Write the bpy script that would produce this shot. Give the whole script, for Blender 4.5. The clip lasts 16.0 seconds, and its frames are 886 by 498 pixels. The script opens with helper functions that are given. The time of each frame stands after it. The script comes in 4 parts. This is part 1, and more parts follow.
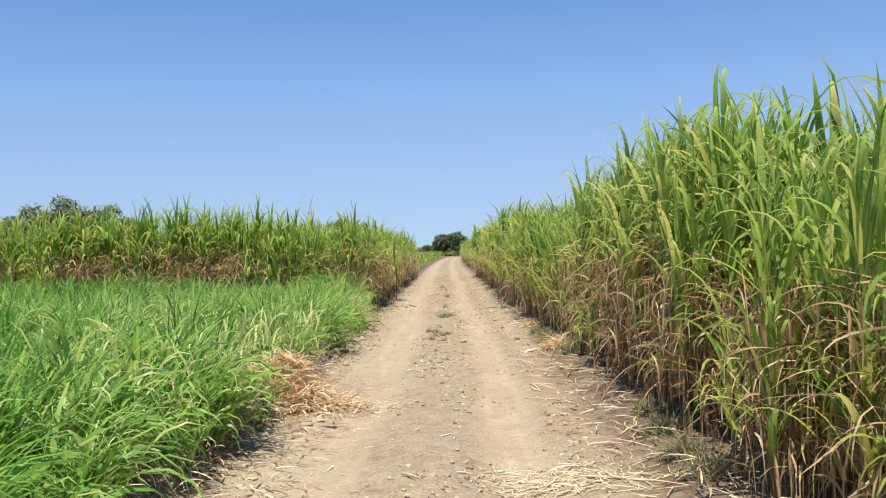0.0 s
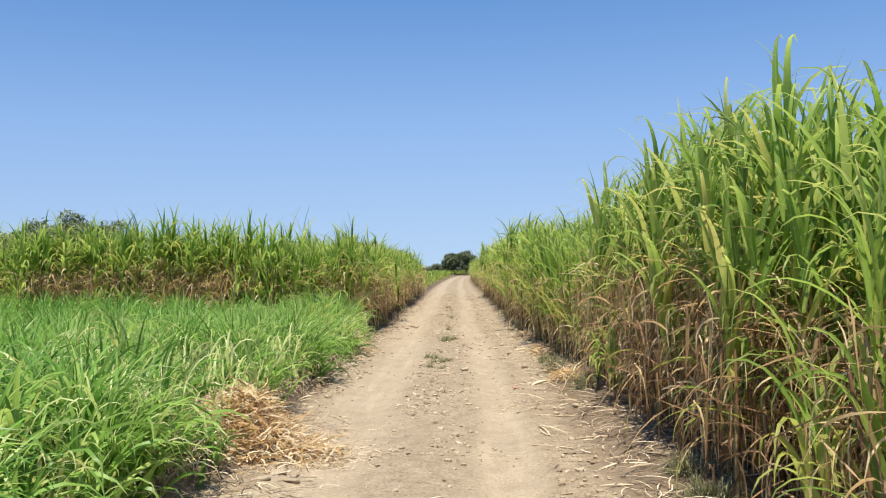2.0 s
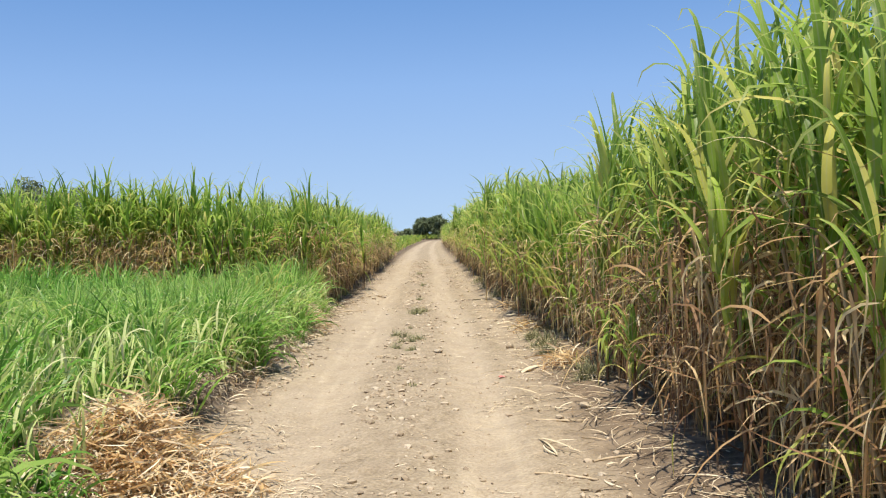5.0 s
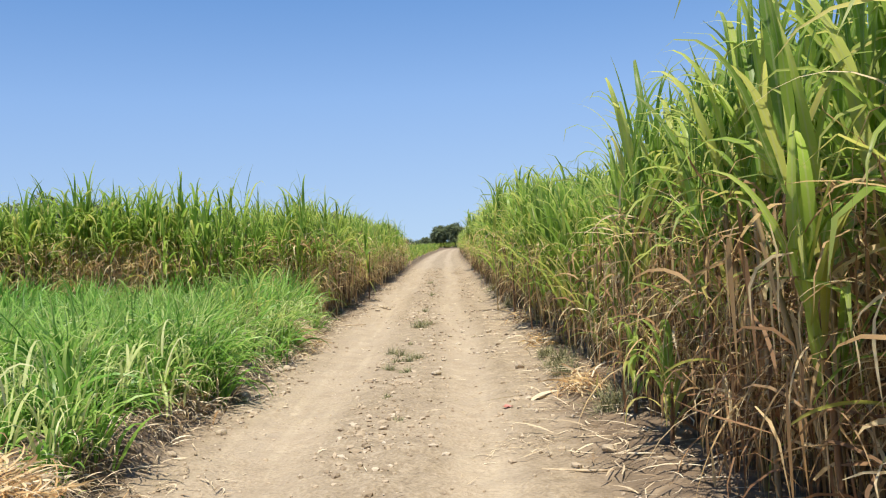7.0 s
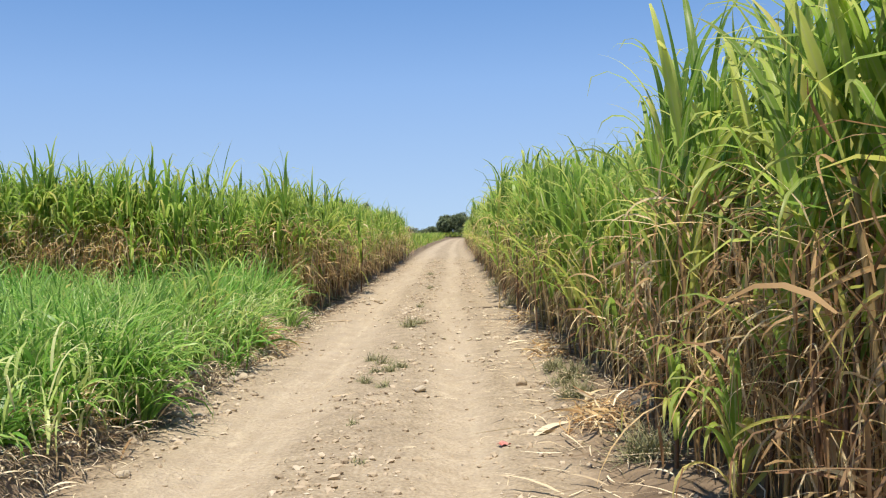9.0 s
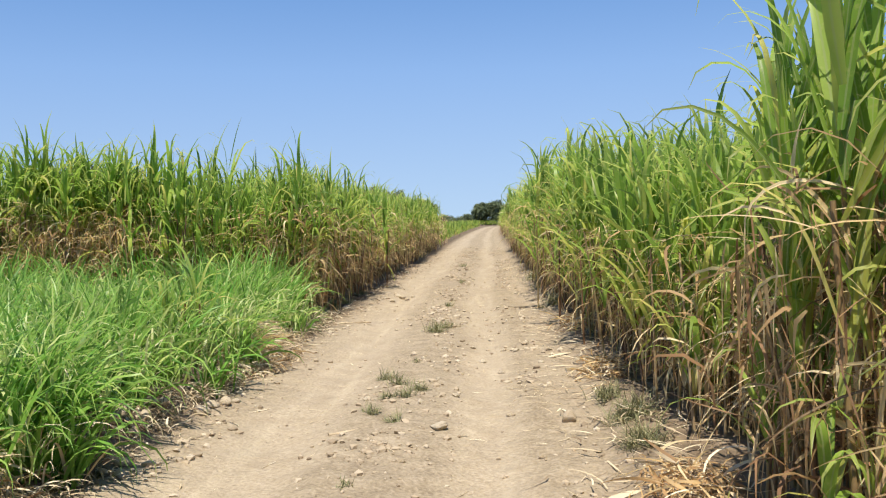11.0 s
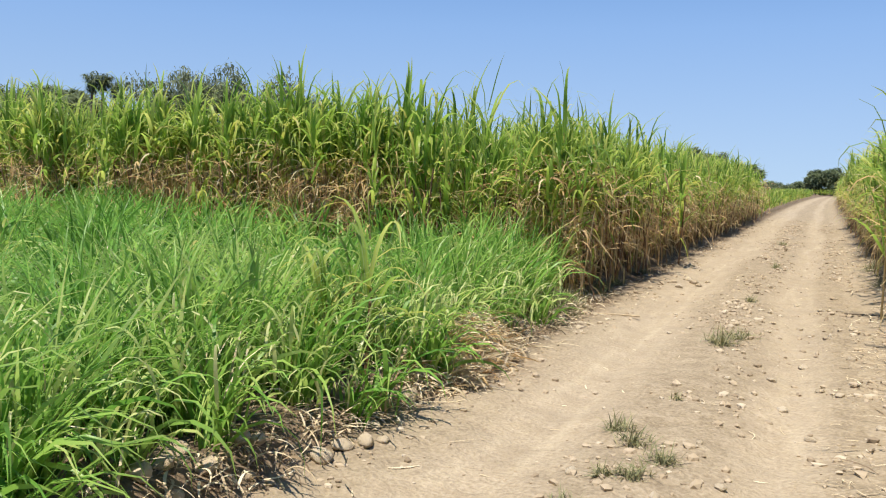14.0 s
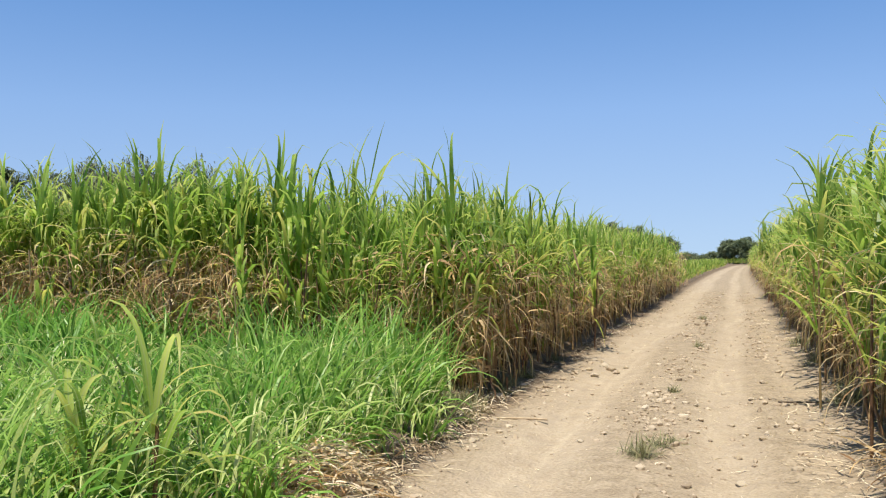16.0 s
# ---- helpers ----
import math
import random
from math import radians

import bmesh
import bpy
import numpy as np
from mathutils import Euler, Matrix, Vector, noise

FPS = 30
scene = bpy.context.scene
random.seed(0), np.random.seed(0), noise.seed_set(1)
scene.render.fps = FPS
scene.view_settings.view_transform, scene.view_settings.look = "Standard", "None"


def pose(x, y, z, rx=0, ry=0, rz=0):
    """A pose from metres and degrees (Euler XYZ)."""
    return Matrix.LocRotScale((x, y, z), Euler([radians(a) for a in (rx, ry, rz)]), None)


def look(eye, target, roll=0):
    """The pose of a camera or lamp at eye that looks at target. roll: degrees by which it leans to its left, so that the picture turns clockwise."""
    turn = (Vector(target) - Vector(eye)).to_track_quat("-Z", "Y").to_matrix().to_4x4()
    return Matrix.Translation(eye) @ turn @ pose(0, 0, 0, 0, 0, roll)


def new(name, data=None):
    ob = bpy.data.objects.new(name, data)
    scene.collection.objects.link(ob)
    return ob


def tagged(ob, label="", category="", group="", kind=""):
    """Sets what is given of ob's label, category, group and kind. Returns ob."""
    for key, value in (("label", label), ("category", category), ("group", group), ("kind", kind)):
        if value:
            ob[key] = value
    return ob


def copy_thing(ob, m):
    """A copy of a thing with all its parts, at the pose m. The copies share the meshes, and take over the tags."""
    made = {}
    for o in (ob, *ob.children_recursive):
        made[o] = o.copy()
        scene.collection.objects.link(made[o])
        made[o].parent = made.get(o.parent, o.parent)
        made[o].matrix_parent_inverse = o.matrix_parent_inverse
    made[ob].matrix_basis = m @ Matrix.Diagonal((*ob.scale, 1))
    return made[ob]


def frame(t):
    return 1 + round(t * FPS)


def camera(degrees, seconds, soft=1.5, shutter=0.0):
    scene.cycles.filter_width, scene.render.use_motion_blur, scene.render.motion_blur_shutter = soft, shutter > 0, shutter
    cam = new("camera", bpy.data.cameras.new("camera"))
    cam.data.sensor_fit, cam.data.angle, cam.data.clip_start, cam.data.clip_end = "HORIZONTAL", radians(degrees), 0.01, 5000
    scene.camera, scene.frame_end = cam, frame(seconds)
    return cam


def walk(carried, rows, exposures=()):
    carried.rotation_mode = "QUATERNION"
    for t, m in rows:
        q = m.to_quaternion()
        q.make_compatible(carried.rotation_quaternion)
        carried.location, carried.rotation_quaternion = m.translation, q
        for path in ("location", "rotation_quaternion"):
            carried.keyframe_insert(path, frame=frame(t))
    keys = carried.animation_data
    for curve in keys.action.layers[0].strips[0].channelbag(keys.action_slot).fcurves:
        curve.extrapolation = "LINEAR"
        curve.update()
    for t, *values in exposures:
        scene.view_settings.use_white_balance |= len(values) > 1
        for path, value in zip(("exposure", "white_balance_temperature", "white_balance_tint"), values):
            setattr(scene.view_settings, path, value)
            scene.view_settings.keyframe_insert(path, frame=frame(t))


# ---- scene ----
cam = camera(54.7, 16.0, soft=1.15)
PATH = [
    (0, (0.082, 0.019, 1.544), (0.077, 2.019, 1.546), -1.8),
    (0.5, (0.182, 0.295, 1.535), (0.114, 2.293, 1.582), -1.9),
    (1, (0.208, 0.651, 1.51), (0.181, 2.65, 1.582), -1.1),
    (1.5, (0.196, 1.037, 1.527), (0.237, 3.036, 1.6), -2.0),
    (2, (0.228, 1.448, 1.516), (0.201, 3.447, 1.563), -1.2),
    (2.5, (0.167, 1.822, 1.501), (0.123, 3.822, 1.467), -1.0),
    (3, (0.119, 2.174, 1.515), (0.138, 4.173, 1.459), -2.0),
    (3.5, (0.12, 2.581, 1.492), (0.137, 4.58, 1.444), -1.1),
    (3.7, (0.11, 2.741, 1.489), (0.142, 4.74, 1.448), -0.8),
    (5.8, (0.323, 4.138, 1.466), (0.346, 6.137, 1.429), -2.6),
    (6, (0.336, 4.28, 1.446), (0.346, 6.28, 1.406), -2.6),
    (6.5, (0.46, 4.635, 1.449), (0.415, 6.634, 1.392), -2.3),
    (7, (0.501, 5.046, 1.418), (0.495, 7.046, 1.402), -2.9),
    (7.5, (0.515, 5.431, 1.425), (0.497, 7.431, 1.399), -2.4),
    (8, (0.574, 5.819, 1.423), (0.548, 7.818, 1.378), -1.9),
    (8.2, (0.606, 5.982, 1.399), (0.604, 7.981, 1.363), -1.9),
    (10.3, (0.674, 7.8, 1.418), (0.606, 9.798, 1.348), -1.1),
    (10.5, (0.665, 7.931, 1.427), (0.6, 9.928, 1.352), -1.3),
    (11, (0.698, 8.349, 1.443), (0.593, 10.345, 1.376), -1.3),
    (11.5, (0.644, 8.827, 1.454), (0.415, 10.813, 1.402), -1.4),
    (12, (0.608, 9.249, 1.499), (0.122, 11.188, 1.426), -1.2),
    (12.5, (0.696, 9.618, 1.493), (-0.014, 11.487, 1.427), -0.5),
    (13, (0.694, 10.063, 1.464), (-0.082, 11.906, 1.428), 0.2),
    (13.5, (0.722, 10.569, 1.47), (-0.063, 12.405, 1.363), 1.0),
    (14, (0.778, 11.034, 1.481), (-0.024, 12.858, 1.314), 1.7),
    (14.5, (0.745, 11.446, 1.503), (0.058, 13.323, 1.424), 0.2),
    (15, (0.755, 11.906, 1.482), (0.119, 13.801, 1.408), -0.8),
    (15.5, (0.753, 12.3, 1.497), (0.09, 14.186, 1.446), 0.7),
    (16, (0.698, 12.597, 1.517), (0.052, 14.49, 1.542), -0.5),
]
walk(cam, [(t, look(eye, target, roll)) for t, eye, target, roll in PATH])
scene.view_settings.exposure = 0.5

# ---- light ----
SUN = Vector((-0.05, -0.36, 0.931)).normalized()
world = bpy.data.worlds.new("sky")
scene.world = world
world.use_nodes = True
wn = world.node_tree
sky = wn.nodes.new("ShaderNodeTexSky")
sky.sky_type, sky.sun_disc = "NISHITA", False
sky.sun_elevation = math.asin(SUN.z)
sky.sun_rotation = math.atan2(SUN.x, SUN.y)
sky.air_density, sky.dust_density, sky.ozone_density, sky.altitude = 0.8, 0.25, 5.5, 50
# a hazy noon sky: the band over the horizon is as even as the air above it
way, lift = wn.nodes.new("ShaderNodeTexCoord"), wn.nodes.new("ShaderNodeMapping")
lift.inputs["Scale"].default_value, lift.inputs["Location"].default_value = (1, 1, 0.62), (0, 0, 0.10)
wn.links.new(way.outputs["Generated"], lift.inputs["Vector"])
wn.links.new(lift.outputs[0], sky.inputs["Vector"])
height, ease, depth = wn.nodes.new("ShaderNodeSeparateXYZ"), wn.nodes.new("ShaderNodeMapRange"), wn.nodes.new("ShaderNodeHueSaturation")
wn.links.new(way.outputs["Generated"], height.inputs[0])
wn.links.new(height.outputs["Z"], ease.inputs["Value"])
ease.inputs["From Max"].default_value = 0.34
ease.inputs["To Min"].default_value, ease.inputs["To Max"].default_value = 0.78, 1.14
wn.links.new(ease.outputs[0], depth.inputs["Saturation"])
haze = wn.nodes.new("ShaderNodeMapRange")
haze.inputs["From Max"].default_value = 0.17
haze.inputs["To Min"].default_value, haze.inputs["To Max"].default_value = 0.80, 1.0
wn.links.new(height.outputs["Z"], haze.inputs["Value"])
wn.links.new(haze.outputs[0], depth.inputs["Value"])
wn.links.new(sky.outputs[0], depth.inputs["Color"])
wn.links.new(depth.outputs[0], wn.nodes["Background"].inputs[0])
wn.nodes["Background"].inputs[1].default_value = 0.12
lamp = bpy.data.lights.new("sun", "SUN")
lamp.energy, lamp.angle, lamp.color = 5.0, radians(0.53), (1.0, 0.93, 0.80)
sun = new("sun", lamp)
sun.matrix_world = look(SUN * 60, (0, 0, 0))

# ---- materials ----


class Mat:
    """A node material with a Principled shader and short helpers."""

    def __init__(self, name, rough=0.6, spec=0.3):
        self.m = bpy.data.materials.new(name)
        self.m.use_nodes = True
        self.t = self.m.node_tree
        self.p = self.t.nodes["Principled BSDF"]
        self.p.inputs["Roughness"].default_value = rough
        self.p.inputs["Specular IOR Level"].default_value = spec

    def node(self, kind, **values):
        n = self.t.nodes.new("ShaderNode" + kind)
        for k, v in values.items():
            setattr(n, k, v)
        return n

    def link(self, a, b):
        self.t.links.new(a, b)

    def noise(self, scale, detail=4, coord="Object", rough=0.55):
        n = self.node("TexNoise")
        n.inputs["Scale"].default_value, n.inputs["Detail"].default_value = scale, detail
        n.inputs["Roughness"].default_value = rough
        c = self.node("TexCoord")
        self.link(c.outputs[coord], n.inputs["Vector"])
        return n.outputs["Fac"]

    def position_noise(self, scale, detail=4, stretch=(1, 1, 1)):
        n = self.node("TexNoise")
        n.inputs["Scale"].default_value, n.inputs["Detail"].default_value = scale, detail
        g, mp = self.node("NewGeometry"), self.node("Mapping")
        mp.inputs["Scale"].default_value = stretch
        self.link(g.outputs["Position"], mp.inputs["Vector"])
        self.link(mp.outputs[0], n.inputs["Vector"])
        return n.outputs["Fac"]

    def math(self, op, a, b=0.0, clamp=False):
        n = self.node("Math", operation=op, use_clamp=clamp)
        for i, v in enumerate((a, b)):
            if isinstance(v, (int, float)):
                n.inputs[i].default_value = v
            else:
                self.link(v, n.inputs[i])
        return n.outputs[0]

    def ramp(self, fac, stops):
        r = self.node("ValToRGB")
        while len(r.color_ramp.elements) < len(stops):
            r.color_ramp.elements.new(0.5)
        for e, (at, col) in zip(r.color_ramp.elements, stops):
            e.position, e.color = at, (*col, 1)
        self.link(fac, r.inputs[0])
        return r.outputs[0]

    def mix(self, fac, a, b, blend="MIX"):
        n = self.node("Mix", data_type="RGBA", blend_type=blend)
        for i, v in ((0, fac), (6, a), (7, b)):
            if isinstance(v, (int, float)):
                n.inputs[i].default_value = v
            elif isinstance(v, tuple):
                n.inputs[i].default_value = (*v, 1)
            else:
                self.link(v, n.inputs[i])
        return n.outputs[2]

    def attr(self, name):
        return self.node("Attribute", attribute_name=name).outputs["Fac"]

    def any_random(self):
        """A random value for each piece, whether an object of its own or an island of a joined mesh."""
        a = self.node("ObjectInfo").outputs["Random"]
        b = self.node("NewGeometry").outputs["Random Per Island"]
        return self.math("FRACT", self.math("ADD", a, b))

    def colour(self, socket):
        self.link(socket, self.p.inputs["Base Color"])
        return self

    def bump(self, height, strength, distance):
        b = self.node("Bump")
        b.inputs["Strength"].default_value, b.inputs["Distance"].default_value = strength, distance
        self.link(height, b.inputs["Height"])
        self.link(b.outputs[0], self.p.inputs["Normal"])
        return self

    def translucent(self, socket, amount):
        tr, mx = self.node("BsdfTranslucent"), self.node("MixShader")
        mx.inputs[0].default_value = amount
        self.link(socket, tr.inputs[0])
        self.link(self.p.outputs[0], mx.inputs[1])
        self.link(tr.outputs[0], mx.inputs[2])
        self.link(mx.outputs[0], self.t.nodes["Material Output"].inputs["Surface"])
        return self


def leaf_material(name, stops, tip, rough=0.45, through_light=0.35, tip_from=0.6):
    m = Mat(name, rough, 0.28)
    base = m.ramp(m.any_random(), stops)
    patch = m.position_noise(0.9, 2)
    base = m.mix(m.math("MULTIPLY", patch, 0.35), base, stops[-1][1])
    stain = m.math("MULTIPLY", m.math("SUBTRACT", m.position_noise(34, 3), 0.58, True), 2.2, True)
    tip_fac = m.math("MULTIPLY", m.math("SUBTRACT", m.attr("along"), tip_from, True), 1.3)
    base = m.mix(m.math("MAXIMUM", tip_fac, stain), base, tip)
    rib = m.math("LESS_THAN", m.attr("across"), 0.16)
    base = m.mix(m.math("MULTIPLY", rib, 0.35), base, (0.5, 0.52, 0.3))
    m.colour(base)
    m.translucent(base, through_light)
    return m.m


GREEN = leaf_material("cane_leaf_green", [(0.0, (0.068, 0.17, 0.024)), (0.35, (0.16, 0.325, 0.04)), (0.75, (0.33, 0.51, 0.075)), (1.0, (0.58, 0.62, 0.16))], (0.66, 0.58, 0.24), 0.38, 0.60, 0.64)
YELLOW = leaf_material("cane_leaf_yellowing", [(0.0, (0.28, 0.41, 0.06)), (0.5, (0.50, 0.54, 0.10)), (1.0, (0.66, 0.59, 0.20))], (0.66, 0.52, 0.26), 0.45, 0.6, 0.7)
DRY = leaf_material("cane_leaf_dry", [(0.0, (0.20, 0.085, 0.03)), (0.25, (0.44, 0.235, 0.085)), (0.6, (0.77, 0.54, 0.26)), (1.0, (0.94, 0.79, 0.51))], (0.62, 0.40, 0.17), 0.6, 0.52)
DEAD = leaf_material("cane_leaf_dark_brown", [(0.0, (0.075, 0.032, 0.016)), (0.45, (0.20, 0.09, 0.04)), (0.8, (0.36, 0.20, 0.09)), (1.0, (0.66, 0.47, 0.27))], (0.30, 0.16, 0.07), 0.7, 0.4)
GRASS = leaf_material("grass_blade_green", [(0.0, (0.065, 0.195, 0.022)), (0.4, (0.16, 0.395, 0.042)), (0.8, (0.30, 0.53, 0.085)), (1.0, (0.55, 0.61, 0.22))], (0.52, 0.57, 0.19), 0.36, 0.5, 0.68)
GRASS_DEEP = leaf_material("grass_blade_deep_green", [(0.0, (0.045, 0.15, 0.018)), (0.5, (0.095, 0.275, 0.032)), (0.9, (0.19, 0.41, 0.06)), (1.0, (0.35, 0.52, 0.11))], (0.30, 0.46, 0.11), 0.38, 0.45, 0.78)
GRASS_PALE = leaf_material("grass_blade_pale", [(0.0, (0.36, 0.50, 0.10)), (0.6, (0.50, 0.58, 0.20)), (1.0, (0.62, 0.62, 0.32))], (0.60, 0.58, 0.30), 0.4, 0.4, 0.6)
STRAW = leaf_material("straw", [(0.0, (0.34, 0.25, 0.15)), (0.5, (0.58, 0.46, 0.30)), (1.0, (0.80, 0.69, 0.50))], (0.62, 0.49, 0.32), 0.75, 0.15)
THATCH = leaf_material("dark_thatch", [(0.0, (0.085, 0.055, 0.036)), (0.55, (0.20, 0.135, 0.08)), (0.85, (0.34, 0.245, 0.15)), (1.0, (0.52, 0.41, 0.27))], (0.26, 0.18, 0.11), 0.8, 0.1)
WEED = leaf_material("weed_grey_green", [(0.0, (0.12, 0.135, 0.06)), (0.6, (0.20, 0.215, 0.10)), (1.0, (0.40, 0.35, 0.20))], (0.40, 0.34, 0.19), 0.6, 0.25)
# far foliage is greyed: distance haze is put into the leaf colour
TREE_LEAF = leaf_material("tree_leaf_hazed", [(0.0, (0.12, 0.155, 0.085)), (0.6, (0.19, 0.235, 0.13)), (1.0, (0.26, 0.305, 0.17))], (0.23, 0.275, 0.15), 0.6, 0.4)
BAMBOO_LEAF = leaf_material("bamboo_leaf", [(0.0, (0.12, 0.155, 0.085)), (0.6, (0.185, 0.22, 0.125)), (1.0, (0.25, 0.285, 0.165))], (0.22, 0.25, 0.145), 0.6, 0.4)


def stalk_material():
    m = Mat("cane_stalk", 0.6)
    c = m.ramp(m.any_random(), [(0.0, (0.13, 0.07, 0.035)), (0.4, (0.25, 0.14, 0.07)), (0.75, (0.30, 0.24, 0.10)), (1.0, (0.50, 0.36, 0.20))])
    c = m.mix(m.math("MULTIPLY", m.position_noise(60, 3, (1, 1, 0.15)), 0.7), c, (0.12, 0.07, 0.04))
    m.colour(c)
    m.bump(m.position_noise(120, 2, (1, 1, 0.1)), 0.4, 0.004)
    return m.m


def ground_material():
    m = Mat("dirt", 0.93, 0.15)
    fine, mid, big = m.position_noise(42, 6), m.position_noise(7, 5), m.position_noise(0.8, 4)
    streak = m.position_noise(2.4, 4, (3.0, 0.22, 1))
    dust = m.ramp(fine, [(0.25, (0.275, 0.215, 0.149)), (0.5, (0.385, 0.31, 0.219)), (0.75, (0.48, 0.392, 0.287))])
    dust = m.mix(m.math("MULTIPLY", m.math("SUBTRACT", mid, 0.42, True), 1.3, True), dust, (0.33, 0.255, 0.165))
    dust = m.mix(m.math("MULTIPLY", m.math("SUBTRACT", m.position_noise(2.6, 5), 0.47, True), 3.0, True), dust, (0.335, 0.272, 0.196))
    dust = m.mix(m.math("MULTIPLY", m.math("SUBTRACT", big, 0.45, True), 1.2, True), dust, (0.42, 0.338, 0.243))
    dust = m.mix(m.math("MULTIPLY", m.math("SUBTRACT", streak, 0.5, True), 1.5, True), dust, (0.54, 0.45, 0.32))
    grit = m.ramp(m.math("ADD", m.math("MULTIPLY", fine, 0.6), m.math("MULTIPLY", mid, 0.4)), [(0.34, (0.205, 0.157, 0.104)), (0.5, (0.30, 0.238, 0.162)), (0.66, (0.41, 0.333, 0.24))])
    soil = m.ramp(mid, [(0.3, (0.10, 0.07, 0.047)), (0.55, (0.185, 0.135, 0.09)), (0.75, (0.30, 0.23, 0.155))])
    wobble = m.math("MULTIPLY", m.math("SUBTRACT", m.position_noise(1.7, 6, (1, 0.4, 1)), 0.5), 1.4)
    ragged = m.math("MULTIPLY", m.math("SUBTRACT", m.position_noise(3.5, 5), 0.5), 1.1)
    track = m.math("ADD", m.attr("track"), wobble, True)
    verge = m.math("ADD", m.attr("verge"), ragged, True)
    c = m.mix(track, grit, dust)
    c = m.mix(verge, c, soil)
    m.colour(c)
    h = m.math("ADD", m.math("MULTIPLY", fine, 0.5), mid)
    m.bump(h, 0.75, 0.04)
    return m.m


def stone_material():
    m = Mat("field_stone", 0.85, 0.2)
    c = m.ramp(m.node("ObjectInfo").outputs["Random"], [(0.0, (0.42, 0.33, 0.23)), (0.5, (0.54, 0.45, 0.33)), (1.0, (0.62, 0.54, 0.42))])
    c = m.mix(m.math("MULTIPLY", m.noise(9, 5), 0.7), c, (0.44, 0.34, 0.23))
    c = m.mix(m.math("MULTIPLY", m.math("SUBTRACT", m.noise(40, 4), 0.5, True), 1.5, True), c, (0.28, 0.215, 0.15))
    m.colour(c)
    m.bump(m.noise(30, 6), 0.6, 0.03)
    return m.m


def gravel_material():
    m = Mat("gravel", 0.9, 0.2)
    c = m.ramp(m.any_random(), [(0.0, (0.21, 0.16, 0.11)), (0.3, (0.38, 0.30, 0.21)), (0.75, (0.46, 0.37, 0.27)), (1.0, (0.56, 0.48, 0.37))])
    m.colour(m.mix(m.math("MULTIPLY", m.position_noise(90, 3), 0.5), c, (0.36, 0.28, 0.19)))
    return m.m


def plain_material(name, a, b, scale, rough=0.8):
    m = Mat(name, rough)
    m.colour(m.ramp(m.noise(scale, 5), [(0.3, a), (0.7, b)]))
    m.bump(m.noise(scale * 4, 4), 0.4, 0.02)
    return m.m


STALK = stalk_material()
DIRT = ground_material()
STONE = stone_material()
GRAVEL = gravel_material()
BARK = plain_material("bark", (0.10, 0.075, 0.05), (0.19, 0.15, 0.11), 3)
TWIG = plain_material("dry_stick", (0.30, 0.22, 0.14), (0.58, 0.46, 0.31), 12)
SCRAP = plain_material("red_plastic_scrap", (0.42, 0.12, 0.10), (0.52, 0.28, 0.23), 20, 0.5)

# ---- mesh helpers ----


def mesh_of(name, verts, quads, mats, attrs=None, mat_index=None, smooth=True):
    me = bpy.data.meshes.new(name)
    v, q = np.asarray(verts, np.float32), np.asarray(quads, np.int32)
    n = q.shape[1]
    me.vertices.add(len(v))
    me.vertices.foreach_set("co", v.ravel())
    me.loops.add(q.size)
    me.loops.foreach_set("vertex_index", q.ravel())
    me.polygons.add(len(q))
    me.polygons.foreach_set("loop_start", np.arange(0, q.size, n, dtype=np.int32))
    for mt in mats:
        me.materials.append(mt)
    if mat_index is not None:
        me.polygons.foreach_set("material_index", np.asarray(mat_index, np.int32))
    me.polygons.foreach_set("use_smooth", np.full(len(q), smooth))
    for key, values in (attrs or {}).items():
        me.attributes.new(key, "FLOAT", "POINT").data.foreach_set("value", np.asarray(values, np.float32))
    me.update(calc_edges=True)
    me.validate()
    return me


def part(name, data, parent, label="", at=None):
    ob = new(name, data)
    ob.parent = parent
    if at is not None:
        ob.matrix_basis = at
    return tagged(ob, label)


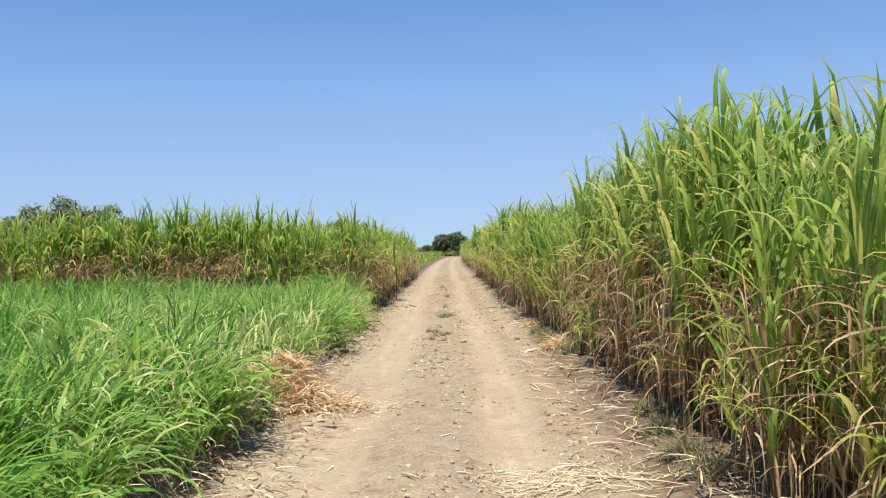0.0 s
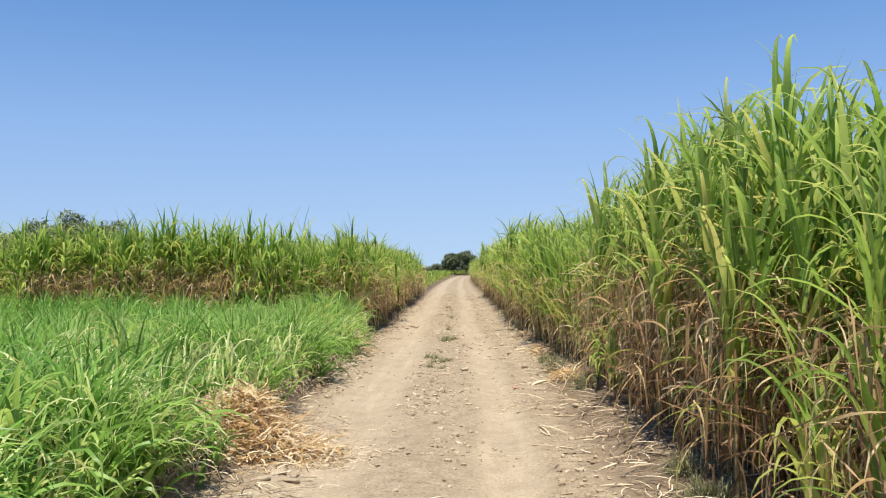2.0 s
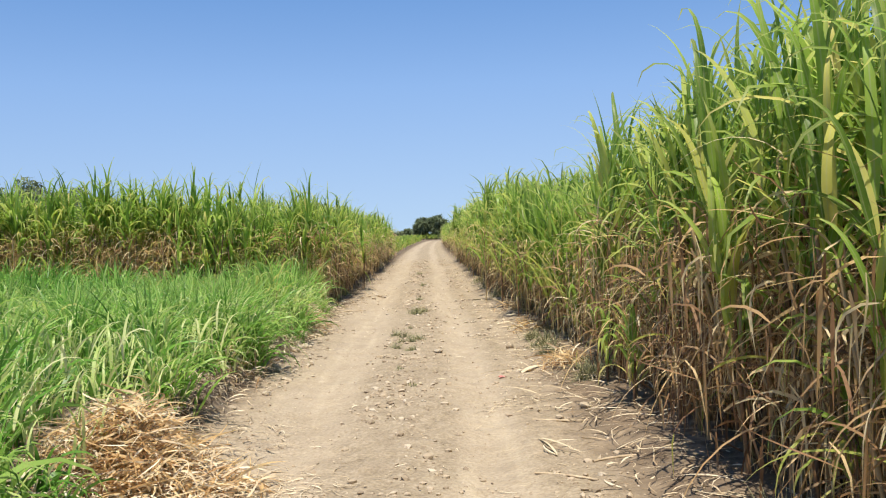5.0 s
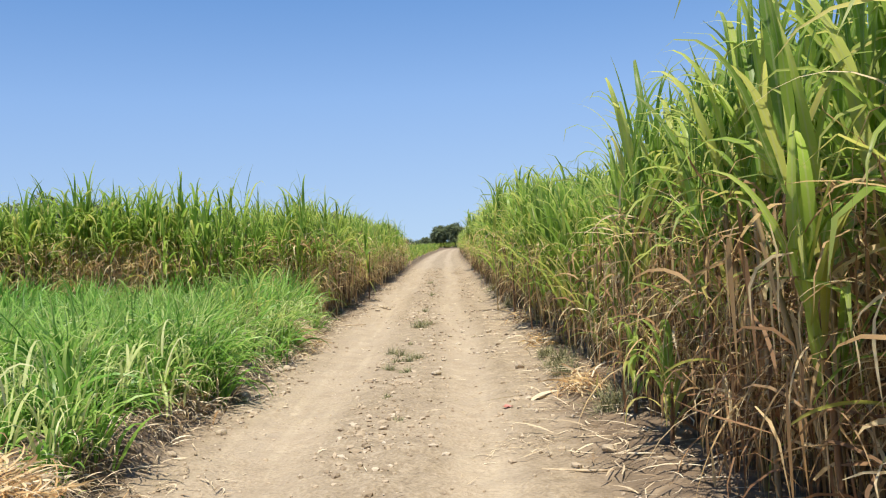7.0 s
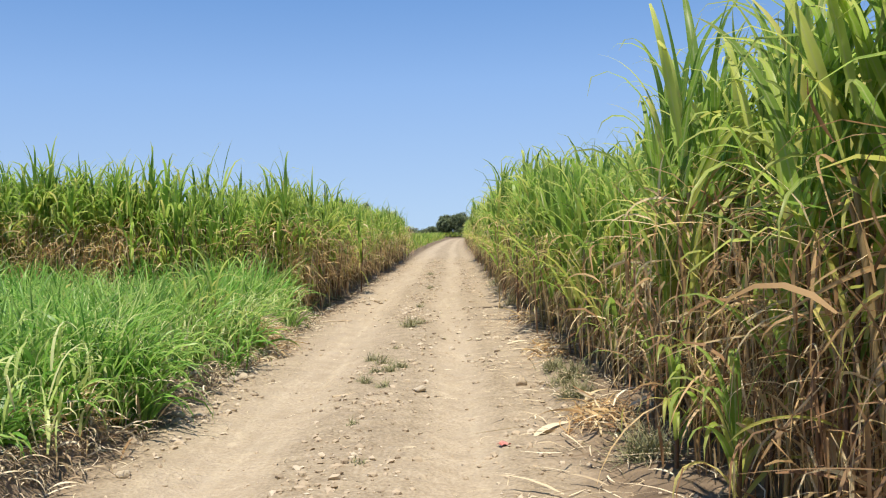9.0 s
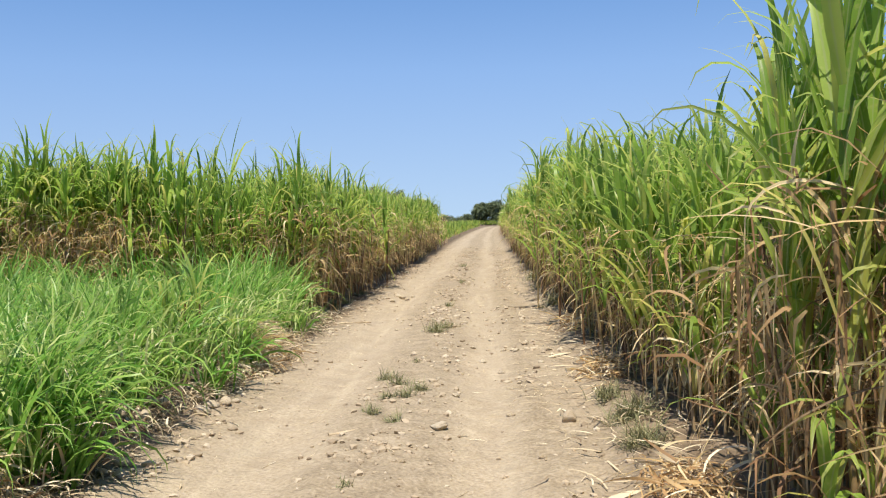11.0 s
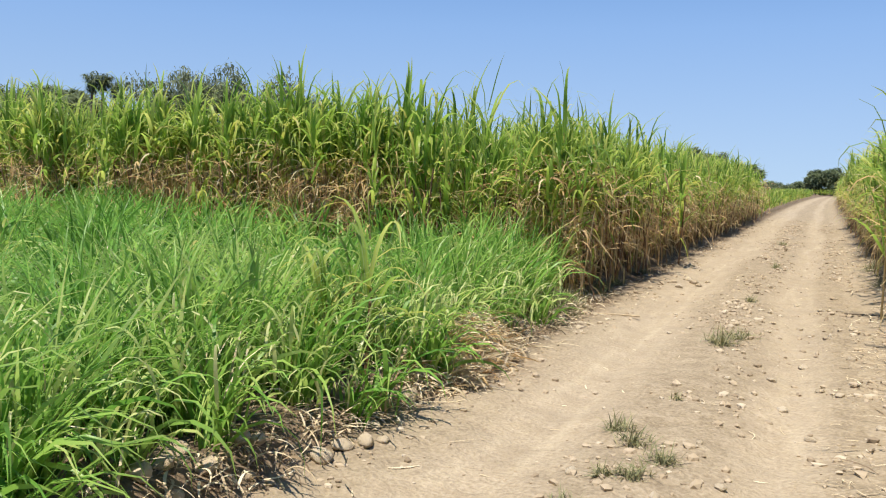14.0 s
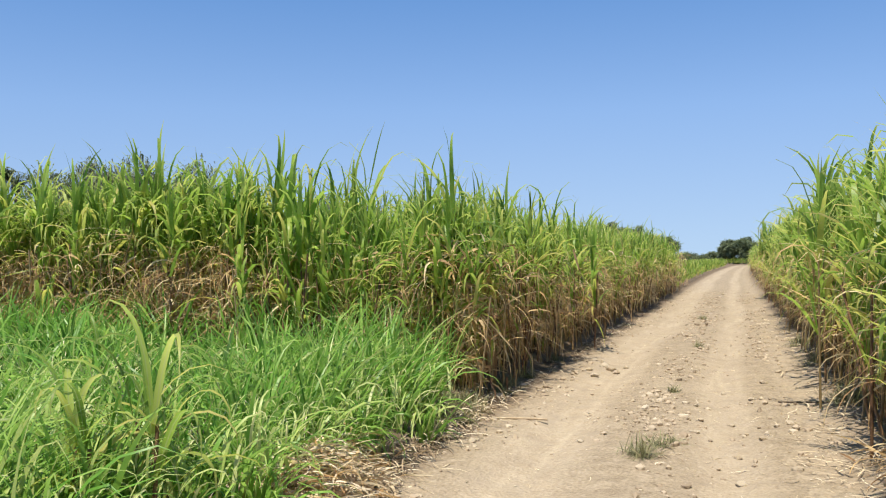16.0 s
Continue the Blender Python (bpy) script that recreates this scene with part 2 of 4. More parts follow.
class Blades:
    """Collects ribbons (leaves, straws) as arrays; each has a base, a heading, a first slope, a droop, a length and a width."""

    def __init__(self):
        self.rows, self.mats = [], []

    def add(self, base, az, slope, droop, length, width, mat, power=1.6, twist=0.0, bend=0.0):
        n = len(base)
        cols = [np.broadcast_to(np.asarray(c, float), (n,)) for c in (az, slope, droop, length, width, power, twist, bend, mat)]
        self.rows.append(np.column_stack([base, *cols]))
        return self

    def arrays(self, segs, fold=0.0):
        r = np.concatenate(self.rows)
        n = len(r)
        base, az, slope, droop, length, width, power, twist, bend, mat = r[:, :3], *[r[:, i] for i in range(3, 12)]
        s = np.linspace(0, 1, segs + 1)
        mids = (s[:-1] + s[1:]) / 2
        e = slope[:, None] - droop[:, None] * mids[None] ** power[:, None]
        e = np.maximum(e, -1.5)
        h = az[:, None] + bend[:, None] * mids[None]
        step = (length / segs)[:, None]
        d = np.stack([np.cos(e) * np.cos(h) * step, np.cos(e) * np.sin(h) * step, np.sin(e) * step], -1)
        pts = np.concatenate([np.zeros((n, 1, 3)), np.cumsum(d, 1)], 1) + base[:, None]
        tang = np.concatenate([d[:, :1], d], 1)
        tang /= np.linalg.norm(tang, axis=-1, keepdims=True)
        hh = np.concatenate([h[:, :1], h], 1)
        side = np.stack([-np.sin(hh), np.cos(hh), np.zeros_like(hh)], -1)
        up = np.cross(tang, side)
        tw = twist[:, None] * (0.3 + 0.7 * s[None])
        side2 = side * np.cos(tw)[..., None] + up * np.sin(tw)[..., None]
        up2 = np.cross(side2, tang)
        w = (np.minimum(1, 0.45 + s * 3) * (1 - s ** 1.8) + 0.02)[None] * width[:, None] / 2
        lft, rgt = pts - side2 * w[..., None], pts + side2 * w[..., None]
        k = segs + 1
        if fold:
            mid = pts + up2 * (w * fold)[..., None]
            v = np.stack([lft, mid, rgt], 2)
            c = 3
            across = np.tile([1.0, 0.0, 1.0], n * k)
        else:
            v = np.stack([lft, rgt], 2)
            c = 2
            across = np.ones(n * k * 2)
        j = np.arange(segs)
        q1 = np.stack([j * c, j * c + 1, j * c + c + 1, j * c + c], -1)
        q = q1 if c == 2 else np.concatenate([q1, q1 + 1])
        quads = (q[None] + (np.arange(n) * k * c)[:, None, None]).reshape(-1, 4)
        along = np.repeat(np.broadcast_to(s, (n, k)).ravel(), c)
        return v.reshape(-1, 3), quads, {"along": along, "across": across}, np.repeat(mat.astype(int), len(q))

    def mesh(self, name, mats, segs, fold=0.0):
        v, q, a, mi = self.arrays(segs, fold)
        return mesh_of(name, v, q, mats, a, mi)


def tubes(starts, ends, r0, r1, sides=5, rings=2, knots=0.0):
    """Straight tapered tubes as arrays: verts and quads."""
    starts, ends = np.asarray(starts, float), np.asarray(ends, float)
    n = len(starts)
    a = np.linspace(0, 2 * np.pi, sides, endpoint=False)
    s = np.linspace(0, 1, rings)
    axis = ends - starts
    axis = axis / np.linalg.norm(axis, axis=1, keepdims=True)
    ref = np.where(np.abs(axis[:, 2:3]) > 0.9, [[1.0, 0, 0]], [[0, 0, 1.0]])
    u = np.cross(axis, ref)
    u /= np.linalg.norm(u, axis=1, keepdims=True)
    w = np.cross(axis, u)
    rad = np.asarray(r0)[:, None] * (1 - s) + np.asarray(r1)[:, None] * s
    rad = rad * (1 + knots * (np.arange(rings) % 2))
    c = starts[:, None] + (ends - starts)[:, None] * s[None, :, None]
    ring = np.cos(a)[None, None, :, None] * u[:, None, None] + np.sin(a)[None, None, :, None] * w[:, None, None]
    v = c[:, :, None] + ring * rad[:, :, None, None]
    i, jj = np.arange(rings - 1), np.arange(sides)
    q = np.stack([i[:, None] * sides + jj, i[:, None] * sides + (jj + 1) % sides, (i[:, None] + 1) * sides + (jj + 1) % sides, (i[:, None] + 1) * sides + jj], -1).reshape(-1, 4)
    quads = (q[None] + (np.arange(n) * rings * sides)[:, None, None]).reshape(-1, 4)
    return v.reshape(-1, 3), quads


def wave(y, seed, scales=((0.35, 1.0), (0.9, 0.6), (2.1, 0.4))):
    """A smooth uneven line, about -1 to 1."""
    y = np.asarray(y, float)
    return sum(k * np.sin(y * f * 2.3 + seed * (1.7 + i) + 1.3 * np.sin(y * f * 0.9 + seed)) for i, (f, k) in enumerate(scales)) / 1.6


# ---- the ground ----
ROAD_L, ROAD_R = -1.5, 1.42


LATTICE = np.random.default_rng(5).uniform(-1, 1, (256, 256))


def lumps(x, y, scale):
    """Smooth uneven relief of about the given number of lumps a metre, -1 to 1."""
    u, v = np.asarray(x, float) * scale + 1000.3, np.asarray(y, float) * scale + 1000.7
    i, j = np.floor(u).astype(int), np.floor(v).astype(int)
    f, g = u - i, v - j
    f, g = f * f * (3 - 2 * f), g * g * (3 - 2 * g)
    a, b, c, d = (LATTICE[(i + p) % 256, (j + q) % 256] for p, q in ((0, 0), (1, 0), (0, 1), (1, 1)))
    return (a * (1 - f) + b * f) * (1 - g) + (c * (1 - f) + d * f) * g


def far_bend(y):
    """The track's slow turn to the right in the distance."""
    return 0.00015 * np.maximum(0, np.minimum(np.asarray(y, float), 260) - 60) ** 2


def rut_left(y):
    return -0.80 - 0.08 * np.sin(y * 0.3) + 0.04 * np.sin(y * 0.83)


def rut_right(y):
    return 0.62 - 0.06 * np.sin(y * 0.27 + 1) + 0.03 * np.sin(y * 0.71)


def worn(x, y):
    """How far the wheels have worn the ground smooth, 0 to 1."""
    return np.clip(np.exp(-((x - rut_left(y)) / 0.36) ** 4) + np.exp(-((x - rut_right(y)) / 0.27) ** 4), 0, 1)


def ground_z(x, y):
    """Height of the ground: ruts, a low crown between them, clods, a bank under the grass."""
    x, y = np.asarray(x, float), np.asarray(y, float)
    near = np.exp(-np.maximum(0, np.abs(y - 15) - 30) / 25)
    rut = -0.05 * (np.exp(-((x - rut_left(y)) / 0.27) ** 2) + np.exp(-((x - rut_right(y)) / 0.22) ** 2))
    crown = 0.02 * np.exp(-((x + 0.08) / 0.3) ** 2)
    edge = ROAD_L - 0.05 - 0.28 * np.interp(y, [18, 20.5], [0, 1]) + 0.07 * np.sin(y * 1.9) + 0.05 * np.sin(y * 4.7 + 1)
    bank = 0.27 / (1 + np.exp((x - edge + 0.16) / 0.045)) * np.where(y < 12.5, 1.0, 0.45 + 0.55 * np.exp(-(y - 12.5) / 2.0))
    right = 0.09 / (1 + np.exp(-(x - ROAD_R - 0.18 - 0.06 * np.sin(y * 2.3)) / 0.07))
    rough = (1.0 - 0.78 * worn(x, y)) * (0.012 * lumps(x, y, 4.3) + 0.014 * lumps(x, y * 0.8, 8.1) + 0.010 * np.abs(lumps(x, y, 13.0)))
    rough = rough + 0.012 * lumps(x, y * 0.5, 1.9) + 0.02 * lumps(x * 0.6, y, 0.55)
    return (rut + crown + bank + right + rough) * near


def ground():
    xs = np.concatenate([[-3000, -1200, -500, -200, -90, -45, -25, -15, -10, -7, -5.5, -4.5, -3.8, -3.2], np.arange(-2.8, 2.8, 0.05), [3.0, 3.4, 4, 5, 7, 10, 15, 25, 45, 90, 200, 500, 1200, 3000]])
    ys = np.concatenate([[-3000, -900, -250, -80, -25, -8, -3, -1], np.arange(0, 4, 0.2), np.arange(4, 27, 0.05), np.arange(27, 45, 0.25), np.arange(45, 150, 2.0), [160, 200, 260, 360, 600, 1200, 3000]])
    X, Y = np.meshgrid(xs, ys)
    rng = np.random.default_rng(3)
    Z = ground_z(X, Y) + rng.normal(0, 0.0035, X.shape) * (np.abs(X) < 2.6) * (Y < 45)
    nx = len(xs)
    i, j = np.meshgrid(np.arange(nx - 1), np.arange(len(ys) - 1))
    a = (j * nx + i).ravel()
    quads = np.column_stack([a, a + 1, a + nx + 1, a + nx])
    x, y = X.ravel(), Y.ravel()
    track = worn(x, y) + 0.25 * (np.abs(x) > 1.1) + 0.15 * lumps(x, y * 0.4, 2.2)
    # right of the track, soil drawn further in also paints the cane's shade
    verge = np.maximum(1 / (1 + np.exp((x - ROAD_L + 0.02) / 0.06)), 1 / (1 + np.exp(-(x - ROAD_R + np.interp(y, [3, 12, 15], [0.15, 0.05, -0.24])) / 0.09)))
    verge = np.maximum(verge, (y > 160) * 1.0)
    me = mesh_of("ground", np.column_stack([x + far_bend(y), y, Z.ravel()]), quads, [DIRT], {"track": np.clip(track, 0, 1), "verge": verge})
    return tagged(new("ground", me), "dusty tan dirt track between dark field soil", "ground", kind="structure")


ground()

# ---- sugarcane ----
LEAVES = [GREEN, YELLOW, DRY, DEAD]


def cane_leaves(b, px, py, pz, H, rng, green=9, dry=6, wide=1.0, low=0.28, yellow=0.4, reach=1.0, arch=0.25, blow=0.0):
    """Adds the leaves of many stalks that stand at px, py and reach H: upright blades that hook over at the tip, dead ones hanging below."""
    n = len(px)

    def spread(k):
        return [np.repeat(a, k) for a in (px, py, pz, H)]

    x, y, z, h = spread(green)
    m = n * green
    u = np.tile(np.linspace(0, 1, green), n)
    az = np.repeat(rng.uniform(0, 2 * np.pi, n), green) + np.tile(np.arange(green) * np.pi, n) + rng.normal(0, 0.6, m)
    az = np.where(rng.random(m) < blow, rng.normal(0, 0.9, m), az)
    base = np.column_stack([x + rng.normal(0, 0.02, m), y + rng.normal(0, 0.02, m), z + h * (low + (0.64 - low) * u + rng.uniform(-0.045, 0.045, m))])
    slope = np.radians(np.clip(68 + 15 * u + rng.normal(0, 7, m), 40, 89))
    hook = rng.random(m) < 0.75
    power = np.where(hook, rng.uniform(2.4, 4.6, m), rng.uniform(1.2, 2.4, m))
    droop = np.where(hook, rng.uniform(1.9, 3.3, m), rng.uniform(0.6, 2.0, m)) * (1.08 - 0.2 * u)
    bow = (rng.random(m) < arch) & (u < 0.8)
    slope = np.where(bow, np.radians(rng.uniform(48, 74, m)), slope)
    droop, power = np.where(bow, rng.uniform(2.5, 3.5, m), droop), np.where(bow, rng.uniform(1.3, 2.4, m), power)
    length = h * rng.uniform(0.31, 0.43, m) * (reach + (1 - reach) * u ** 2) * (1 - 0.14 * u ** 3)
    spear = (u > 0.9) & (rng.random(m) < 0.32)
    droop, slope = np.where(spear, rng.uniform(0.05, 0.7, m), droop), np.where(spear, np.radians(rng.uniform(78, 89, m)), slope)
    length = np.where(spear, 0.78, 1.0) * length
    width = wide * rng.uniform(0.044, 0.070, m) * np.where(spear, 0.8, 1.0)
    kind = np.where(rng.random(m) < yellow * (1 - u) ** 1.3 + 0.025, 1, 0)
    b.add(base, az, slope, droop, length, width, kind, power, rng.normal(0, 0.4, m), rng.normal(0, 0.3, m))
    if not dry:
        return
    x, y, z, h = spread(dry)
    m = n * dry
    u = rng.random(m)
    base = np.column_stack([x + rng.normal(0, 0.03, m), y + rng.normal(0, 0.03, m), z + h * (0.16 + 0.36 * u)])
    hang = rng.random(m) < 0.55
    b.add(base, rng.uniform(0, 2 * np.pi, m), np.radians(np.where(hang, rng.uniform(15, 75, m), rng.uniform(-50, 60, m))), np.where(hang, rng.uniform(1.8, 3.2, m), rng.uniform(0.3, 2.2, m)),
          h * rng.uniform(0.12, 0.32, m), wide * rng.uniform(0.007, 0.022, m) * np.where(rng.random(m) < 0.14, 2.0, 1.0), np.where(rng.random(m) < 0.1, 1, 2), rng.uniform(0.5, 1.8, m), rng.normal(0, 1.0, m), rng.normal(0, 0.9, m))


def skirt(b, x, y, z, top, rng, out=0.04, wide=1.0, dead=0.25):
    """Adds narrow dead leaves that hang close to the stalks at x, y, up to the height top."""
    m = len(x)
    base = np.column_stack([x + rng.normal(0, out, m), y + rng.normal(0, out, m), z + top * (0.12 + 0.88 * rng.random(m))])
    b.add(base, rng.uniform(0, 2 * np.pi, m), np.radians(rng.uniform(-85, 75, m)), rng.uniform(0.2, 3.2, m), rng.uniform(0.15, 0.6, m),
          wide * rng.uniform(0.008, 0.028, m), np.where(rng.random(m) < dead, 3, np.where(rng.random(m) < 0.05, 1, 2)), rng.uniform(0.3, 1.8, m), rng.normal(0, 1.3, m), rng.normal(0, 1.3, m))


def stalk_ends(px, py, pz, H, rng, top=0.5):
    n = len(px)
    s = np.column_stack([px, py, pz - 0.03])
    e = s + np.column_stack([rng.normal(0, 0.09, n), rng.normal(0, 0.09, n), H * top])
    return s, e


def clump(label, H, seed, stalks=5, each_leaf=True, green=10, dry=5, spread=0.15, wide=1.0, low=0.28, yellow=0.5, reach=1.0, arch=0.25, blow=0.0):
    """One stool of cane: an Empty with its stalks and leaves."""
    rng = np.random.default_rng(seed)
    root = tagged(new("sugarcane_clump"), label, "sugarcane", "sugarcane along the track")
    px, py = (np.clip(rng.normal(0, spread, stalks), -1.5 * spread, 1.5 * spread) for _ in "xy")
    hs = H * rng.uniform(0.84, 1.06, stalks)
    s, e = stalk_ends(px, py, np.zeros(stalks), hs, rng)
    canes = []
    for i in range(stalks):
        v, q = tubes(s[i:i + 1], e[i:i + 1], [0.013 if each_leaf else 0.012], [0.009 if each_leaf else 0.008], 6, 14 if each_leaf else 4, 0.12 if each_leaf else 0.0)
        canes.append(part("stalk", mesh_of("stalk", v, q, [STALK]), root))
    b = Blades()
    cane_leaves(b, px, py, np.zeros(stalks), hs, rng, green, dry, wide, low, yellow, reach, arch, blow)
    v, q, a, mi = b.arrays(10, 0.28) if each_leaf else b.arrays(6)
    if each_leaf:
        nv, nq = 33, 20
        for i in range(len(v) // nv):
            k = int(mi[i * nq])
            me = mesh_of("leaf", v[i * nv:(i + 1) * nv], q[:nq], [LEAVES[k]], {c: d[i * nv:(i + 1) * nv] for c, d in a.items()})
            part("dry_leaf" if k == 2 else "leaf", me, canes[i // green if i < stalks * green else (i - stalks * green) // dry])
        d = Blades()
        skirt(d, np.repeat(px, 44), np.repeat(py, 44), np.zeros(stalks * 44), H * 0.52, rng, 0.13, 0.7, 0.5)
        tagged(part("dead_leaves", d.mesh("dead_leaves", LEAVES, 5), root, "shrivelled brown leaves hanging round the stalks"), kind="stuff")
    else:
        for k, name in ((0, "leaves"), (2, "dry_leaves")):
            sel = (mi == 2) if k == 2 else (mi != 2)
            me = mesh_of(name, v, q[sel], LEAVES, a, mi[sel])
            tagged(part(name, me, root), kind="stuff")
    return root


def plant_out(kinds, spots, rng, turn=180):
    """Copies of the clumps at the spots (x, y, scale); the models themselves take the first spots."""
    for i, (x, y, k) in enumerate(spots):
        src = kinds[i % len(kinds)]
        at = pose(x, y, float(ground_z(x, y)), rng.normal(0, 2.5), rng.normal(0, 2.5), rng.uniform(-turn, turn)) @ Matrix.Diagonal((k, k, k, 1))
        if i < len(kinds):
            src.matrix_basis = at
        else:
            copy_thing(src, pose(0, 0, 0)).matrix_basis = at


def right_height(y):
    """Height of the cane in the right-hand field along the track."""
    y = np.asarray(y, float)
    h = np.interp(y, [0, 4, 6.5, 8.0, 9.3, 10.4, 12.6, 13.4, 15, 18, 21, 24, 27, 40, 160], [2.1, 2.12, 2.44, 2.92, 2.9, 2.62, 2.7, 2.2, 2.2, 2.5, 2.5, 2.8, 2.5, 2.5, 2.5])
    return 1.09 * h * (1 + 0.05 * wave(y, 2.0))


def right_row(y):
    """Where the first row of the right-hand field stands along the track."""
    return np.interp(y, [0, 8.5, 10, 13, 14.5, 20, 21.5, 24, 27, 160], [2.25, 2.28, 2.22, 2.22, 2.2, 2.16, 2.08, 2.0, 2.12, 2.0])


def bare(x):
    """Stretches of the left-hand stand whose foot has dried out."""
    x = np.asarray(x, float)
    return ((x > -7.4) & (x < -4.9)) | ((x > -9.9) & (x < -8.1)) | ((x > -12.9) & (x < -11.5)) | ((x > -17) & (x < -15))


def left_front(x):
    return 21.1 + np.minimum(1.1, 0.32 * np.maximum(0, -1.7 - np.asarray(x, float))) + 0.12 * wave(x, 6.0)


def left_height(x):
    return np.interp(-np.asarray(x, float), [1.7, 2.5, 4, 6, 40], [2.55, 2.8, 2.95, 3.2, 3.25])


def cane_right():
    rng = np.random.default_rng(11)
    label = "tall sugarcane clump, green above, dry brown leaves below"
    near = [clump(label, 2.6, 100 + i, 7, True, 12, 7, 0.17, 0.82, 0.24 if i % 5 in (1, 3) else 0.40, 0.34, 0.92, 0.12, 0.45) for i in range(5)]
    back = [clump(label, 2.6, 120 + i, 7, False, 12, 6, 0.2, 1.1, 0.3, 0.3, 0.95) for i in range(3)]
    leafy = [clump("tall sugarcane clump, green leaves down to its foot", 2.6, 140 + i, 7, True, 15, 4, 0.17, 0.82, 0.10, 0.5, 0.8, 0.2, 0.2) for i in range(3)]
    for kinds, x0, step, y, end in ((leafy, 0.0, 0.36, 3.6, 5.4), (near, 0.0, 0.36, 5.5, 13.0), (back, 0.5, 0.5, 3.4, 13.0), (back, 0.0, 0.4, 1.6, 3.5)):
        spots = []
        while y < end:
            spots.append((x0 + float(right_row(y)) + rng.normal(0, 0.08), y + rng.normal(0, 0.06), float(right_height(y)) / 2.6 * rng.uniform(0.9, 1.04)))
            y += step
        if kinds is back and x0 == 0.0:
            for i, (x, y, k) in enumerate(spots):
                copy_thing(back[i % 3], pose(0, 0, 0)).matrix_basis = pose(x, y, float(ground_z(x, y)), 0, 0, 70 * i) @ Matrix.Diagonal((k, k, k, 1))
        else:
            plant_out(kinds, spots, rng, 180 if kinds is back else 55)
    label = "green sugarcane clump with yellowing lower leaves"
    lush = [clump(label, 2.5, 200 + i, 8, False, 16, 13, 0.22, 0.82, 0.2, 0.3, 0.9, 0.15) for i in range(4)]
    mid = [clump("yellowing sugarcane clump with dry leaves round its foot", 2.5, 210 + i, 7, False, 12, 10, 0.2, 1.0, 0.22, 0.5, 0.85) for i in range(4)]
    spots = []
    y = 13.6
    while y < 48:
        if not 21.6 < y < 22.6:
            spots.append((float(right_row(y)) + rng.normal(0, 0.07), y, float(right_height(y)) / 2.5 * rng.uniform(0.9, 1.05)))
        y += 0.42
    plant_out(lush, [p for p in spots if p[1] < 22], rng)
    plant_out(mid, [p for p in spots if p[1] >= 22], rng)
    b = Blades()
    sx, sy = [], []
    for lo, hi, x0, x1, dens in ((-3, 2.0, 2.1, 4.2, 6), (2.0, 13.2, 2.9, 4.8, 6), (13.2, 48, 2.35, 4.4, 8), (48, 200, 1.9, 4.0, 5)):
        n = int((hi - lo) * (x1 - x0) * dens)
        sx.append(rng.uniform(x0, x1, n)), sy.append(rng.uniform(lo, hi, n))
    sx, sy = np.concatenate(sx), np.concatenate(sy)
    H = right_height(sy) * (0.98 + 0.07 * np.clip(sx - 2.4, 0, 2)) * rng.uniform(0.82, 1.06, len(sx))
    z = ground_z(sx, sy)
    sx = sx + far_bend(sy)
    cane_leaves(b, sx, sy, z, H, rng, 11, 5, 1.15, 0.25, 0.4, 0.9)
    tufts = Blades()
    for by, foot, top, n in ((7.2, 0.3, 0.95, 130), (9.0, 0.3, 0.9, 120), (5.0, 0.3, 0.9, 90), (11.1, 0.3, 0.8, 110)):
        skirt(tufts, np.full(n, 2.04), by + rng.normal(0, 0.13, n), np.full(n, foot), top, rng, 0.09, 0.75, 0.7)
    tagged(new("dry_cane_leaves", tufts.mesh("dry_cane_leaves", LEAVES, 10, 0.2)), "curled dead leaves hanging in the foot of the cane", "sugarcane", kind="stuff")
    k = 4200
    ey = 13.4 + 46 * rng.random(k) ** 1.4
    skirt(b, right_row(ey) + rng.normal(0, 0.1, k), ey, np.zeros(k), 1.1, rng)
    tagged(new("cane_field_right", b.mesh("cane_field_right", LEAVES, 5)), "dense sugarcane stand behind the roadside clumps", "sugarcane", kind="stuff")
    deep = Blades()
    n = 4600
    fx, fy = rng.uniform(4.0, 16, n), rng.uniform(-8, 62, n)
    fx[:350], fy[:350] = rng.uniform(2.1, 6, 350), rng.uniform(-9, 1, 350)
    cane_leaves(deep, fx, fy, np.zeros(n), right_height(fy) * rng.uniform(0.85, 1.04, n), rng, 6, 1, 2.2, 0.25, 0.4)
    tagged(new("cane_field_right", deep.mesh("cane_field_right", LEAVES, 2)), "dense sugarcane stand deep in the field", "sugarcane", kind="stuff")
    s, e = stalk_ends(sx, sy, z, H, rng)
    v, q = tubes(s, e, np.full(len(s), 0.015), np.full(len(s), 0.01), 4, 2)
    tagged(new("cane_stalks_right", mesh_of("cane_stalks_right", v, q, [STALK])), "brown sugarcane stalks standing in the field", "sugarcane", kind="stuff")


